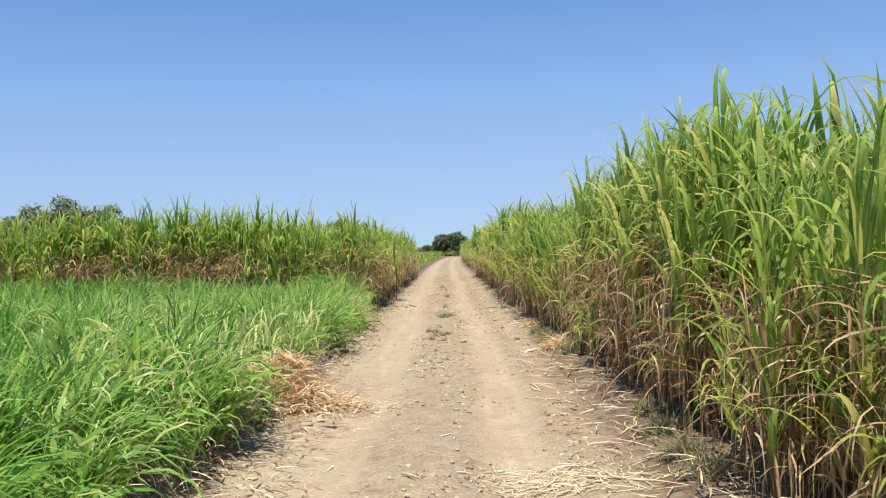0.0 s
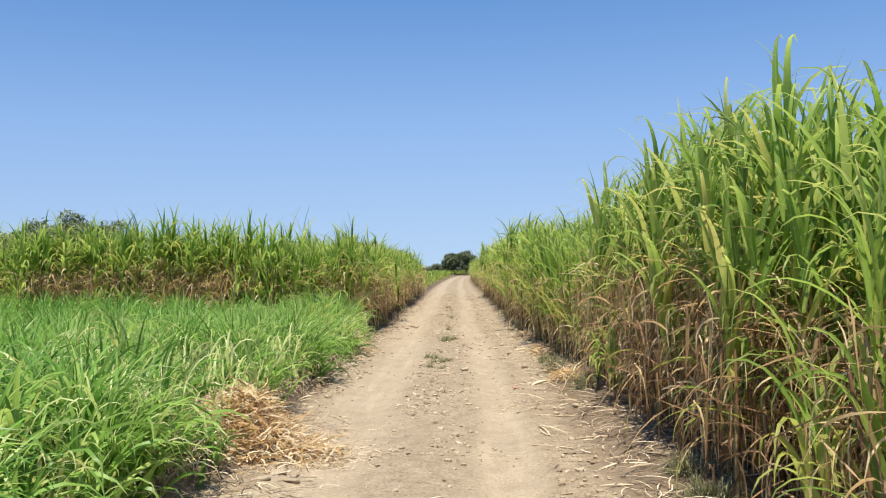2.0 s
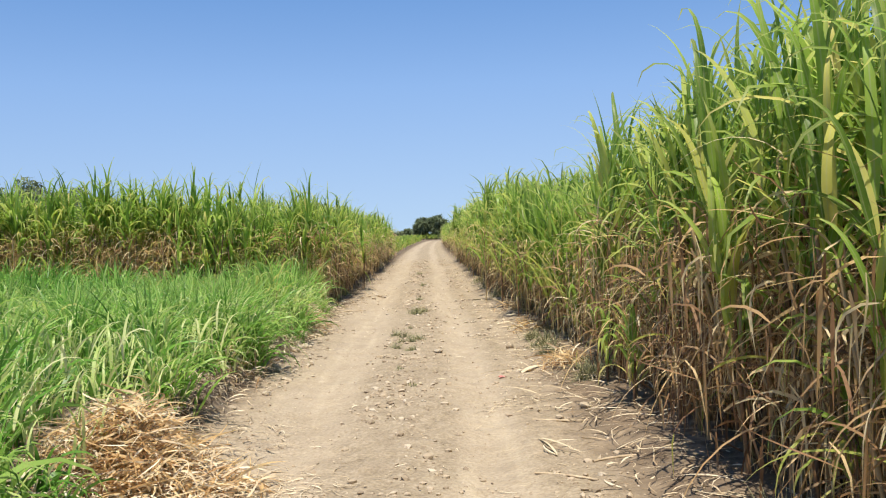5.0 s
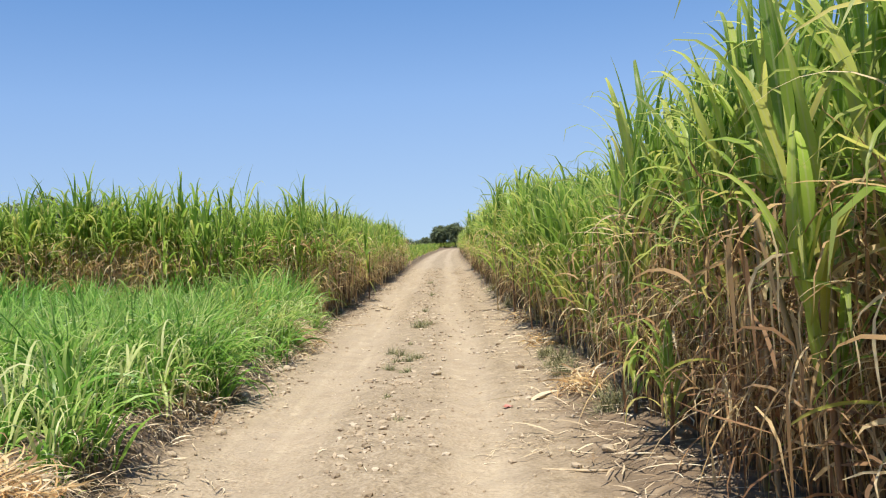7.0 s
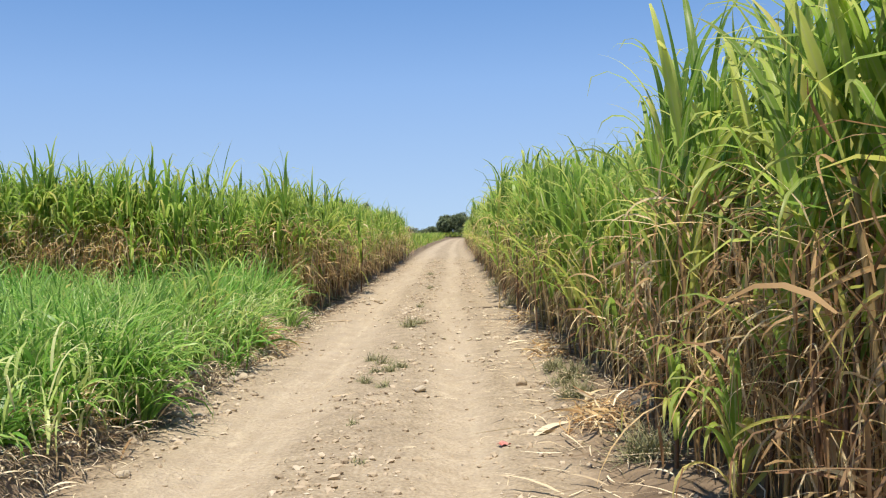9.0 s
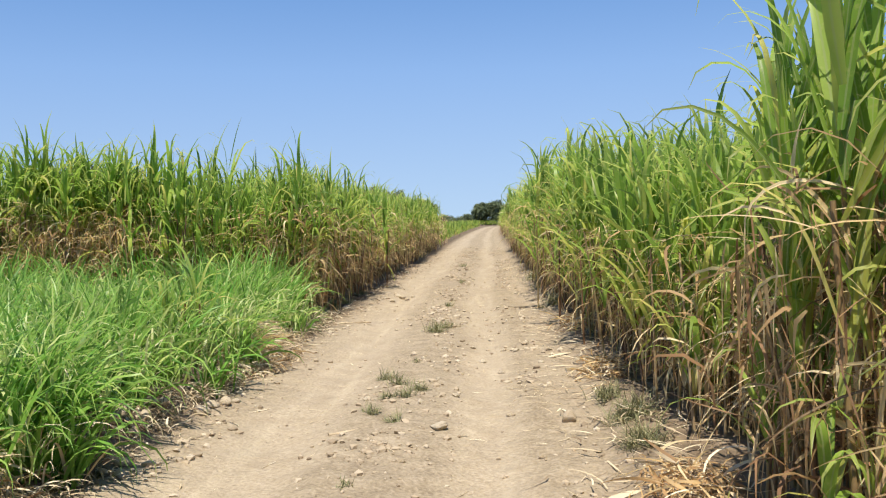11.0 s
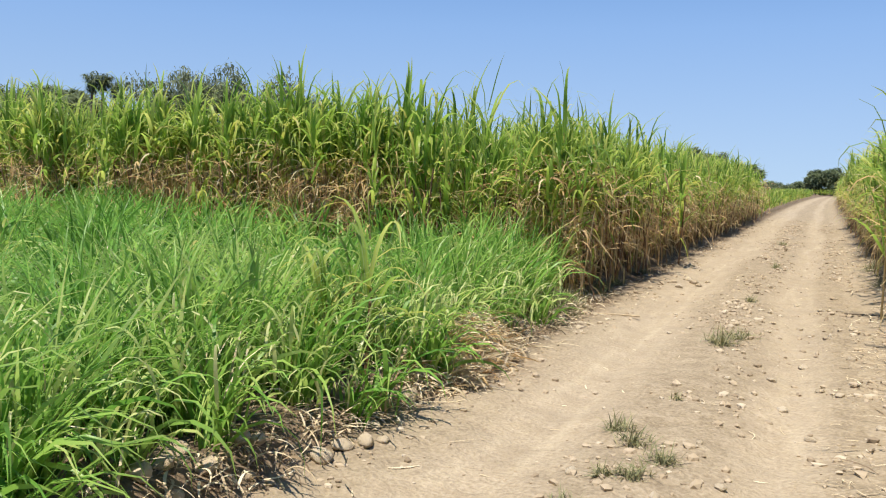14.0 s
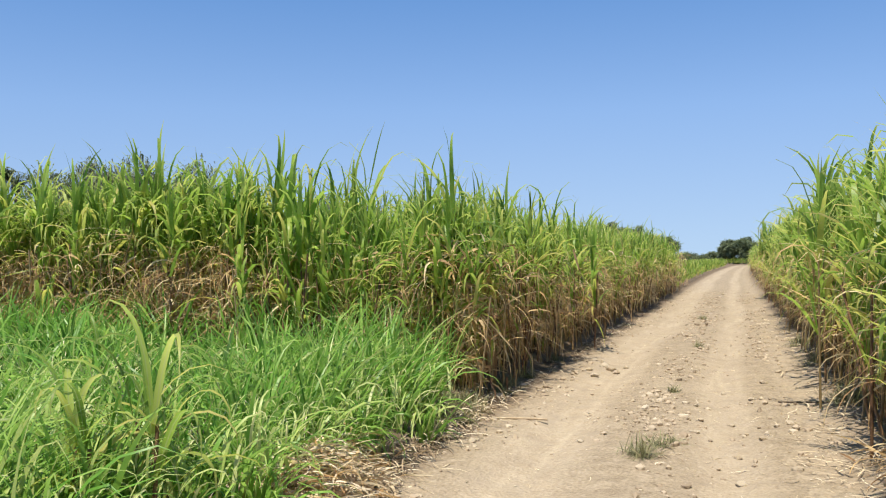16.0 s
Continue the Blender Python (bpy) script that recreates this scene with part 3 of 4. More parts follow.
def cane_left():
    rng = np.random.default_rng(12)
    mixed, tan, lush = [[clump(label, 2.4, seed + i, 8, False, 18, dry, 0.28, 0.76, low, yellow, 0.7, arch) for i, (dry, low, yellow, arch) in enumerate(kinds)] for seed, label, kinds in (
        (300, "green sugarcane clump with tan dry leaves at its foot", ((24, 0.14, 0.6, 0.8), (24, 0.34, 0.25, 0.4), (24, 0.22, 0.5, 0.65), (24, 0.40, 0.4, 0.55))),
        (310, "sugarcane clump with a brown and tan dry lower half", ((40, 0.52, 0.3, 0.4), (46, 0.57, 0.35, 0.5), (40, 0.46, 0.5, 0.6))),
        (320, "sugarcane clump green from top to foot", ((10, 0.09, 0.25, 0.5), (8, 0.14, 0.2, 0.35), (12, 0.06, 0.35, 0.6))))]
    spots = []
    x = -2.2
    while x > -24:
        spots.append((x, float(left_front(x)) + 0.2 + rng.normal(0, 0.12), min(1.35, float(left_height(x)) / 2.4 * (1 + 0.07 * math.sin(x * 4.6 + math.sin(x * 1.3))) * rng.uniform(0.86, 1.05))))
        x -= 0.42
    y = 21.4
    while y < 52:
        spots.append((-2.24 + rng.normal(0, 0.08), y, rng.uniform(0.92, 1.14)))
        y += 0.46
    plant_out(mixed, [p for p in spots if p[0] > -3.2], rng)
    plant_out(tan, [p for p in spots if p[0] <= -3.2 and bare(p[0])], rng)
    plant_out(lush, [p for p in spots if p[0] <= -3.2 and not bare(p[0])], rng)
    b = Blades()
    n = 3800
    x = -2.2 - 26 * rng.random(n)
    d = 0.5 + 4.0 * rng.random(n) ** 1.2
    y = left_front(x) + d
    m = 1500
    x = np.concatenate([x[:1000], rng.uniform(-4.6, -2.45, m), rng.uniform(-7, -4.4, 500)])
    y = np.concatenate([y[:1000], rng.uniform(23, 53, m), rng.uniform(24, 53, 500)])
    H = np.where(y > 25, 2.76, left_height(x)) * (1 + 0.04 * wave(x + y, 1.0) + 0.05 * np.sin(x * 4.6 + np.sin(x * 1.3))) * rng.uniform(0.82, 1.03, len(x))
    z = np.zeros(len(x))
    cane_leaves(b, x, y, z, H, rng, 12, 4, 0.85, 0.28, 0.35, 0.72, 0.6)
    n = 700
    fx = rng.uniform(-34, -4, n)
    fy = left_front(fx) + 4 + 14 * rng.random(n)
    cane_leaves(b, fx, fy, np.zeros(n), 2.9 * rng.uniform(0.85, 1.02, n), rng, 9, 0, 1.0, 0.28, 0.4, 0.7)
    k = 9000
    ex, ey = np.concatenate([rng.uniform(-24, -1.9, k // 2), rng.normal(-2.12, 0.10, k // 2)]), np.zeros(k)
    ey[:k // 2] = left_front(ex[:k // 2]) + rng.uniform(-0.05, 0.5, k // 2)
    ey[k // 2:] = 21.2 + 40 * rng.random(k // 2) ** 1.4
    dry = bare(ex) | (ex > -3.2)
    keep = dry | (rng.random(k) < 0.4)
    skirt(b, ex[keep], ey[keep], np.zeros(keep.sum()), np.where(dry, 1.7, 0.9)[keep], rng, 0.14, 1.7)
    tagged(new("cane_field_left", b.mesh("cane_field_left", LEAVES, 4)), "dense sugarcane stand behind the tall grass", "sugarcane", kind="stuff")
    s, e = stalk_ends(x, y, z, H, rng)
    v, q = tubes(s, e, np.full(len(s), 0.015), np.full(len(s), 0.01), 4, 2)
    tagged(new("cane_stalks_left", mesh_of("cane_stalks_left", v, q, [STALK])), "brown sugarcane stalks standing in the field", "sugarcane", kind="stuff")
    b = Blades()
    n = 1700
    fx, fy = -1.9 - 30 * rng.random(n) ** 2, 53 + 100 * rng.random(n) ** 1.3
    fx = fx + far_bend(fy)
    fx[:400], fy[:400] = rng.uniform(-5, 9, 400), rng.uniform(205, 225, 400)
    cane_leaves(b, fx, fy, np.zeros(n), 1.5 * rng.uniform(0.85, 1.1, n), rng, 8, 1, 1.5, 0.15, 0.3)
    tagged(new("young_cane_field", b.mesh("young_cane_field", LEAVES, 4)), "lower bright green cane field beyond the tall stand", "sugarcane", kind="stuff")


cane_right()
cane_left()

# ---- tall grass beside the track ----


def grass_left():
    rng = np.random.default_rng(21)
    b, far, rim = Blades(), Blades(), Blades()
    for x0, x1, dens, per in ((-2.7, -1.6, 22, 30), (-4.4, -2.7, 13, 32), (-8, -4.4, 8, 30), (-14, -8, 4.5, 26), (-26, -14, 3, 18)):
        n = int((x1 - x0) * 31 * dens)
        x, y = rng.uniform(x0, x1, n), rng.uniform(1.5, 33, n)
        keep = (y < left_front(x) + 0.4) & (x > -3.5 - 1.15 * np.maximum(y * 0.5, y - 8)) & (x < -1.67 + 0.1 * wave(y, 4.0) - 0.36 * np.interp(y, [18, 20.5], [0, 1]))
        keep &= ~((x > -2.2) & (np.abs(y - 8.8) < 0.85)) & ~((x > -1.9) & (np.abs(y - 17.2) < 0.6)) & ~((x > -1.92) & (np.abs(y - 16.05) < 0.35)) & ~((x > -1.79) & (np.abs(y - 14.2) < 1.2))
        keep &= ~((x > -2.2) & (np.abs(y - 12.3) < 0.7) & (rng.random(n) < 0.5))
        keep &= lumps(x, y, 0.9) + 0.5 * lumps(x, y, 2.1) > np.where(x > -2.3, -1.2, -0.62)
        x, y = x[keep], y[keep]
        tall = (0.70 + 0.26 * lumps(x, y, 0.8) + 0.36 * lumps(x, y, 1.7)) * rng.uniform(0.55, 1.3, len(x))
        tall *= np.interp(-x, [1.7, 2.0, 3.0, 8, 30], [0.75, 1.0, 1.1, 1.4, 1.5]) * (1 + np.interp(y, [14, 19], [0, 1]) * np.interp(-x, [3.0, 4.2, 6.5], [-0.12, -0.2, 0.28]))
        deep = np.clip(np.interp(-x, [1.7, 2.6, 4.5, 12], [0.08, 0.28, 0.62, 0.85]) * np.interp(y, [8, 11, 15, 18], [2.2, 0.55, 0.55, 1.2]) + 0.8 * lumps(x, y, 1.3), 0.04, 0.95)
        xs, ys, t = np.repeat(x, per), np.repeat(y, per), np.repeat(tall, per)
        lean = np.repeat(rng.uniform(0, 2 * np.pi, len(x)), per)
        m = len(xs)
        xs, ys = xs + rng.normal(0, 0.045, m), ys + rng.normal(0, 0.045, m)
        base = np.column_stack([xs, ys, ground_z(xs, ys) - 0.01])
        dead = rng.random(m) < np.where(xs > -1.9, 0.14, np.where((xs > -2.7) & (np.abs(ys - 8.2) < 1.3), 0.2, np.interp(ys, [9, 13], [0.025, 0.07])))
        dead |= rng.random(m) < 0.3 * (lumps(xs, ys, 0.9) + 0.5 * lumps(xs, ys, 2.1) < -0.45)
        hang = (xs > -2.0) & (rng.random(m) < 0.65)
        (b if x0 > -5 else far).add(base, np.where(hang, rng.normal(0, 0.7, m), lean + rng.normal(0, 2.2, m)), np.radians(rng.uniform(52, 88, m)), np.where(hang, rng.uniform(1.8, 3.3, m), rng.uniform(0.3, 2.6, m)), np.minimum(t * rng.uniform(0.65, 1.4, m), np.interp(ys, [14, 19], [1.0, 1.3])) * np.where(dead, 0.7, 1.0),
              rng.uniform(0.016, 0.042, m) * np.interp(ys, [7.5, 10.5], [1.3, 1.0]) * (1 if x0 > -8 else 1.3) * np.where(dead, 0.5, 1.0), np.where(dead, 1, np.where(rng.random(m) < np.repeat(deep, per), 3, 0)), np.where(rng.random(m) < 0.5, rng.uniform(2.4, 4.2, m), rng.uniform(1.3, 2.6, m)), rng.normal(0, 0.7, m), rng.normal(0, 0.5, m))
    n = 2600
    x, y = -1.9 - 20 * rng.random(n) ** 1.2, rng.uniform(-9, 20, n)
    keep = (x < -3.3 - 1.15 * np.maximum(y * 0.5, y - 8)) | (y < 1.6)
    x, y = np.repeat(x[keep], 14), np.repeat(y[keep], 14)
    m = len(x)
    x, y = np.minimum(x + rng.normal(0, 0.22, m), -1.7), y + rng.normal(0, 0.22, m)
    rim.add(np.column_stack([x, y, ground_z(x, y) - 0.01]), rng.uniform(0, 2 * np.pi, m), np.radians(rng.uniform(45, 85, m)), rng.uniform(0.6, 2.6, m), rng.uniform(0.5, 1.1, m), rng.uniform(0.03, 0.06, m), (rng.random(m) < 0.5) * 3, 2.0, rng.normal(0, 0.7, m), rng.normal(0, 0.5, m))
    n = 4200
    xs, ys = -1.66 - 5.2 * rng.random(n) ** 1.3, rng.uniform(4, 20, n)
    base = np.column_stack([xs, ys, ground_z(xs, ys) + rng.uniform(0.1, 0.4, n)])
    b.add(base, rng.normal(0, 1.4, n), np.radians(rng.uniform(58, 86, n)), rng.uniform(2.2, 3.3, n), rng.uniform(0.25, 0.55, n), rng.uniform(0.012, 0.026, n), 4, rng.uniform(1.8, 3.4, n), rng.normal(0, 0.5, n), rng.normal(0, 0.5, n))
    n = 2600
    ys = rng.uniform(3, 21.5, n)
    xs = -1.72 + 0.09 * rng.normal(0, 1, n) + 0.06 * wave(ys, 4.0)
    base = np.column_stack([xs, ys, ground_z(xs, ys) + rng.uniform(0, 0.08, n)])
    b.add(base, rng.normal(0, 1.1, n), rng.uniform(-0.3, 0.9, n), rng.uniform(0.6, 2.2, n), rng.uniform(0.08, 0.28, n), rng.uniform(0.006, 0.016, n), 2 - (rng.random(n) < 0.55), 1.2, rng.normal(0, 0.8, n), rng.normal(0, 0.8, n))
    for blades, segs in ((b, 7), (far, 4), (rim, 2)):
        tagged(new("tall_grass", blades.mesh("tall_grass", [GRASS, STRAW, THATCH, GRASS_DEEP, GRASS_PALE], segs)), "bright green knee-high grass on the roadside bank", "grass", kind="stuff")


grass_left()

# ---- trees far off ----


def tree(x, y, height, radius, seed, label, leaf, base=0.05, leaves=5200, size=0.70, squash=0.8):
    rng = np.random.default_rng(seed)
    root = tagged(new("tree"), label, "tree", "trees beyond the fields")
    root.matrix_basis = pose(x, y, 0)
    th = height * 0.55
    n = 7
    st = np.vstack([[0, 0, -0.3], np.column_stack([np.zeros(n), np.zeros(n), np.linspace(th * 0.45, th, n)])])
    a = rng.uniform(0, 2 * np.pi, n)
    tip = np.column_stack([np.cos(a) * radius * 0.6, np.sin(a) * radius * 0.6, np.linspace(th * 0.8, height * 0.85, n)])
    en = np.vstack([[0, 0, th * 1.1], tip])
    v, q = tubes(st, en, np.r_[height * 0.028, np.full(n, height * 0.012)], np.r_[height * 0.014, np.full(n, height * 0.004)], 7, 4)
    part("trunk", mesh_of("trunk", v, q, [BARK]), root)
    blobs = 40
    out, turn = np.sqrt(rng.random(blobs)) * 0.8, rng.uniform(0, 2 * np.pi, blobs)
    top = height * (0.90 - 0.36 * out ** 2) * rng.uniform(0.84, 1.06, blobs) - (0.90 - base) * height * 0.75 * rng.random(blobs) ** 2
    c = np.column_stack([np.cos(turn) * out * radius, np.sin(turn) * out * radius, top])
    br = radius * rng.uniform(0.22, 0.38, blobs)
    k = rng.integers(0, blobs, leaves)
    d = rng.normal(0, 1, (leaves, 3))
    d /= np.linalg.norm(d, axis=1, keepdims=True)
    p = c[k] + d * (br[k] * rng.uniform(0.3, 1.0, leaves) ** 0.6)[:, None] * [1, 1, squash]
    b = Blades().add(p, rng.uniform(0, 2 * np.pi, leaves), rng.uniform(-0.9, 0.9, leaves), 0.8, 1.4 * size * rng.uniform(0.6, 1.4, leaves), size * rng.uniform(0.7, 1.2, leaves), 0, 1.5, rng.normal(0, 1, leaves))
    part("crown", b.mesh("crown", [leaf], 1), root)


def bamboo(x, y, height, seed):
    rng = np.random.default_rng(seed)
    root = tagged(new("bamboo_clump"), "feathery grey-green bamboo clump with arching culms", "bamboo", "trees beyond the fields")
    root.matrix_basis = pose(x, y, 0)
    n = 13
    az, ln = rng.uniform(0, 2 * np.pi, n), height * rng.uniform(0.95, 1.32, n)
    slope, droop = np.radians(rng.uniform(78, 89, n)), rng.uniform(1.1, 2.3, n)
    base = np.column_stack([rng.normal(0, 0.5, n), rng.normal(0, 0.5, n), np.full(n, -0.1)])
    b = Blades().add(base, az, slope, droop, ln, 0.14, 0, 4.0)
    v, _, _, _ = b.arrays(14)
    part("culms", b.mesh("culms", [BAMBOO_LEAF], 14), root)
    pts = v.reshape(n, 15, 2, 3).mean(2)[:, 5:].reshape(-1, 3)
    m = 8500
    p = pts[rng.integers(0, len(pts), m)] + rng.normal(0, 0.42, (m, 3)) * [1, 1, 1.2]
    f = Blades().add(p, rng.uniform(0, 2 * np.pi, m), rng.uniform(-1.2, 0.1, m), 0.8, rng.uniform(0.45, 0.85, m), rng.uniform(0.26, 0.44, m), 0, 1.3, rng.normal(0, 1, m))
    part("foliage", f.mesh("foliage", [BAMBOO_LEAF], 1), root)


def palm(x, y, height, seed):
    rng = np.random.default_rng(seed)
    root = tagged(new("palm_tree"), "dark coconut palm with upright fronds", "palm tree", "trees beyond the fields")
    root.matrix_basis = pose(x, y, 0)
    v, q = tubes([[0, 0, -0.2]], [[0.3, 0, height * 0.8]], [0.22], [0.14], 7, 5)
    part("trunk", mesh_of("trunk", v, q, [BARK]), root)
    for i in range(15):
        b = Blades()
        az, sl, dr, ln = i * 2.4, rng.uniform(1.15, 1.55), rng.uniform(0.2, 0.9), rng.uniform(1.6, 2.4)
        b.add(np.array([[0.3, 0, height * 0.8]]), az, sl, dr, ln, 0.12, 0)
        v, _, _, _ = b.arrays(8)
        rib = v.reshape(9, 2, 3).mean(1)[1:]
        for s in (-1, 1):
            b.add(np.repeat(rib, 3, 0), az + s * 1.0 + rng.normal(0, 0.1, 24), rng.uniform(-0.6, 0.2, 24), 0.8, rng.uniform(0.5, 0.9, 24), 0.12, 0)
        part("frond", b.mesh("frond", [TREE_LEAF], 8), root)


def bearing(deg, dist, ox=0.5, oy=6.0):
    return ox - dist * math.sin(radians(deg)), oy + dist * math.cos(radians(deg))


def far_trees():
    green = "dark green broadleaf tree beyond the fields"
    for i, (deg, dist, h, r) in enumerate(((26.8, 135, 10.2, 5.5), (24.6, 135, 11.4, 6), (22.6, 138, 10.2, 4.5), (20.6, 145, 8.6, 3.5), (11.8, 170, 7.8, 4.5), (13.2, 175, 7.2, 4),
                                           (7.6, 176, 9.6, 3.4), (6.2, 178, 8.4, 4), (4.2, 190, 6.4, 3.2), (30, 140, 9.5, 5), (-0.6, 205, 6.0, 2.8), (0.3, 205, 5.4, 2.4), (1.4, 330, 3.0, 4), (2.6, 330, 2.8, 5))):
        x, y = bearing(deg, dist)
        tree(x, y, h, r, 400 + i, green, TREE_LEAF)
    for i, (deg, dist, h, r) in enumerate(((46.6, 110, 11.2, 7), (49.8, 105, 10.4, 7), (41.4, 120, 9.6, 4), (36.8, 125, 7.4, 3))):
        x, y = bearing(deg, dist)
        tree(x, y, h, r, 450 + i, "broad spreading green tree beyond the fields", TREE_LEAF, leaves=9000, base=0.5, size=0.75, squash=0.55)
    for i, (deg, dist, h) in enumerate(((39.0, 110, 11.6), (37.4, 112, 11.4), (34.9, 110, 11.6), (33.2, 112, 11.4))):
        x, y = bearing(deg, dist)
        bamboo(x, y, h, 470 + i)
    for i, (deg, h) in enumerate(((44.1, 11.8), (43.5, 12.2), (42.8, 11.2))):
        x, y = bearing(deg, 105)
        palm(x, y, h, 480 + i)


far_trees()

# ---- stones, gravel and litter on the track ----


def stone(x, y, size, seed, flat=0.65, label="rough tan field stone at the track's edge"):
    rng = np.random.default_rng(seed)
    bm = bmesh.new()
    bmesh.ops.create_icosphere(bm, subdivisions=3, radius=0.5)
    off = Vector(rng.uniform(0, 50, 3))
    cuts = [(Vector(rng.normal(0, 1, 3)).normalized(), rng.uniform(0.62, 0.86)) for _ in range(11)]
    for v in bm.verts:
        d = v.co.normalized()
        k = 1 + 0.30 * noise.noise(d * 1.3 + off) + 0.08 * noise.noise(d * 4 + off)
        for c, far in cuts:
            k = min(k, far / d.dot(c)) if d.dot(c) > 0.3 else k
        v.co = d * 0.5 * k
    me = bpy.data.meshes.new("stone")
    bm.to_mesh(me)
    bm.free()
    me.materials.append(STONE)
    me.polygons.foreach_set("use_smooth", np.full(len(me.polygons), True))
    ob = tagged(new("stone", me), label, "stone", "stones along the track")
    sx, sy, sz = size * rng.uniform(0.7, 1.15), size * rng.uniform(0.7, 0.95), size * 0.85 * flat
    ob.matrix_basis = pose(x, y, float(ground_z(x, y)) + sz * 0.22, rng.uniform(-12, 12), rng.uniform(-12, 12), rng.uniform(0, 180)) @ Matrix.Diagonal((sx, sy, sz, 1))


def stones():
    spots = [(-1.66, 16.05, 0.24), (-1.43, 15.08, 0.16), (-1.52, 14.76, 0.19), (-1.50, 14.95, 0.15), (-1.38, 15.2, 0.09), (-1.58, 15.45, 0.12), (-1.86, 14.05, 0.17), (-1.79, 13.9, 0.15), (-1.71, 14.08, 0.15),
             (-1.77, 13.74, 0.16), (-1.66, 13.82, 0.12), (-1.52, 13.35, 0.14), (-1.46, 13.16, 0.13), (-1.58, 13.2, 0.11), (-1.40, 13.28, 0.08), (-1.78, 14.42, 0.16), (-1.72, 14.5, 0.12), (-1.62, 14.3, 0.10),
             (-1.06, 24.74, 0.16), (-0.84, 24.3, 0.15), (-1.06, 23.8, 0.13), (-0.95, 24.5, 0.17), (-1.2, 24.2, 0.12), (-0.78, 24.9, 0.11), (-1.14, 25.1, 0.12), (-1.40, 16.7, 0.10), (-1.36, 17.3, 0.08), (-1.31, 11.7, 0.10),
             (-1.55, 12.5, 0.12), (-1.48, 11.0, 0.10), (-1.5, 18.7, 0.11), (-1.38, 19.4, 0.09), (-1.47, 20.4, 0.10), (-1.42, 9.9, 0.09), (-1.52, 17.45, 0.15), (-1.6, 17.8, 0.13), (-1.5, 16.9, 0.12), (-1.72, 19.5, 0.14), (-1.8, 20.3, 0.20), (-1.7, 20.9, 0.13), (-1.76, 21.6, 0.15), (-1.66, 22.4, 0.12)]
    for i, (x, y, k) in enumerate(spots):
        stone(x, y, k, 600 + i)
    for i, (x, y, k, f) in enumerate(((1.25, 14.42, 0.15, 0.9), (1.48, 10.45, 0.11, 0.8), (0.34, 14.22, 0.17, 0.5), (0.84, 14.73, 0.08, 0.6), (-1.16, 8.05, 0.17, 0.35), (-1.02, 7.86, 0.14, 0.35), (-1.22, 7.8, 0.12, 0.4), (0.97, 15.3, 0.09, 0.6),
                                      (0.41, 15.35, 0.08, 0.6), (-0.3, 15.2, 0.09, 0.6), (0.23, 15.98, 0.06, 0.6), (0.72, 18.8, 0.11, 0.5), (0.98, 17.75, 0.10, 0.5), (0.85, 17.9, 0.08, 0.5), (1.08, 18.0, 0.09, 0.5), (0.55, 16.9, 0.07, 0.5),
                                      (0.95, 16.2, 0.08, 0.5), (1.2, 16.9, 0.09, 0.5), (0.64, 21.0, 0.09, 0.5), (0.35, 20.4, 0.09, 0.5), (0.17, 10.95, 0.06, 0.6), (1.35, 13.6, 0.07, 0.6), (1.0, 13.5, 0.06, 0.6), (0.15, 13.4, 0.07, 0.6),
                                      (0.62, 17.3, 0.10, 0.5), (0.8, 16.6, 0.09, 0.5), (1.1, 19.1, 0.12, 0.5), (0.9, 20.2, 0.10, 0.5), (0.7, 19.6, 0.08, 0.5), (0.5, 18.1, 0.09, 0.5), (1.15, 20.9, 0.11, 0.5), (0.85, 22.3, 0.10, 0.5),
                                      (0.55, 22.9, 0.09, 0.5), (1.0, 23.6, 0.12, 0.5), (0.3, 21.6, 0.08, 0.5), (-0.55, 19.8, 0.08, 0.5), (-0.7, 21.2, 0.07, 0.5), (0.42, 16.4, 0.07, 0.5), (1.2, 24.4, 0.10, 0.5), (0.2, 17.8, 0.07, 0.5))):
        stone(x, y, k, 700 + i, f, "flattened dusty stone lying on the dirt track")


def gravel():
    rng = np.random.default_rng(31)
    bm = bmesh.new()
    bmesh.ops.create_icosphere(bm, subdivisions=1, radius=1.0)
    iv = np.array([v.co[:] for v in bm.verts])
    it = np.array([[v.index for v in f.verts] for f in bm.faces])
    bm.free()
    n = 14000
    y = 4.2 + 48 * rng.random(n) ** 1.4
    lane = rng.random(n)
    x = np.where(lane < 0.40, rng.normal(-0.06, 0.26, n), np.where(lane < 0.66, rng.normal(1.08, 0.22, n), np.where(lane < 0.8, rng.normal(-1.32, 0.14, n), rng.uniform(-1.5, 1.5, n))))
    keep = rng.random(n) < 0.45 + 0.8 * lumps(x, y * 0.7, 1.7)
    x, y = x[keep], y[keep]
    n = len(x)
    r = np.minimum(0.005 + rng.exponential(0.0075, n), 0.028) * np.interp(y, [4, 12, 20], [0.8, 1.15, 1.35]) * (1 - 0.35 * worn(x, y))
    sc = np.column_stack([r * rng.uniform(0.8, 1.5, n), r * rng.uniform(0.7, 1.1, n), r * rng.uniform(0.5, 0.9, n)])
    a = rng.uniform(0, np.pi, n)
    p = iv[None] * (1 + 0.22 * rng.normal(0, 1, (n, len(iv), 1))) * sc[:, None]
    c, sn = np.cos(a)[:, None], np.sin(a)[:, None]
    p = np.stack([p[..., 0] * c - p[..., 1] * sn, p[..., 0] * sn + p[..., 1] * c, p[..., 2]], -1)
    p += np.column_stack([x, y, ground_z(x, y) + r * 0.2])[:, None]
    f = it[None] + (np.arange(n) * len(iv))[:, None, None]
    tagged(new("gravel", mesh_of("gravel", p.reshape(-1, 3), f.reshape(-1, 3), [GRAVEL], smooth=False)), "scattered pale pebbles and clods on the dirt track", "gravel", kind="stuff")


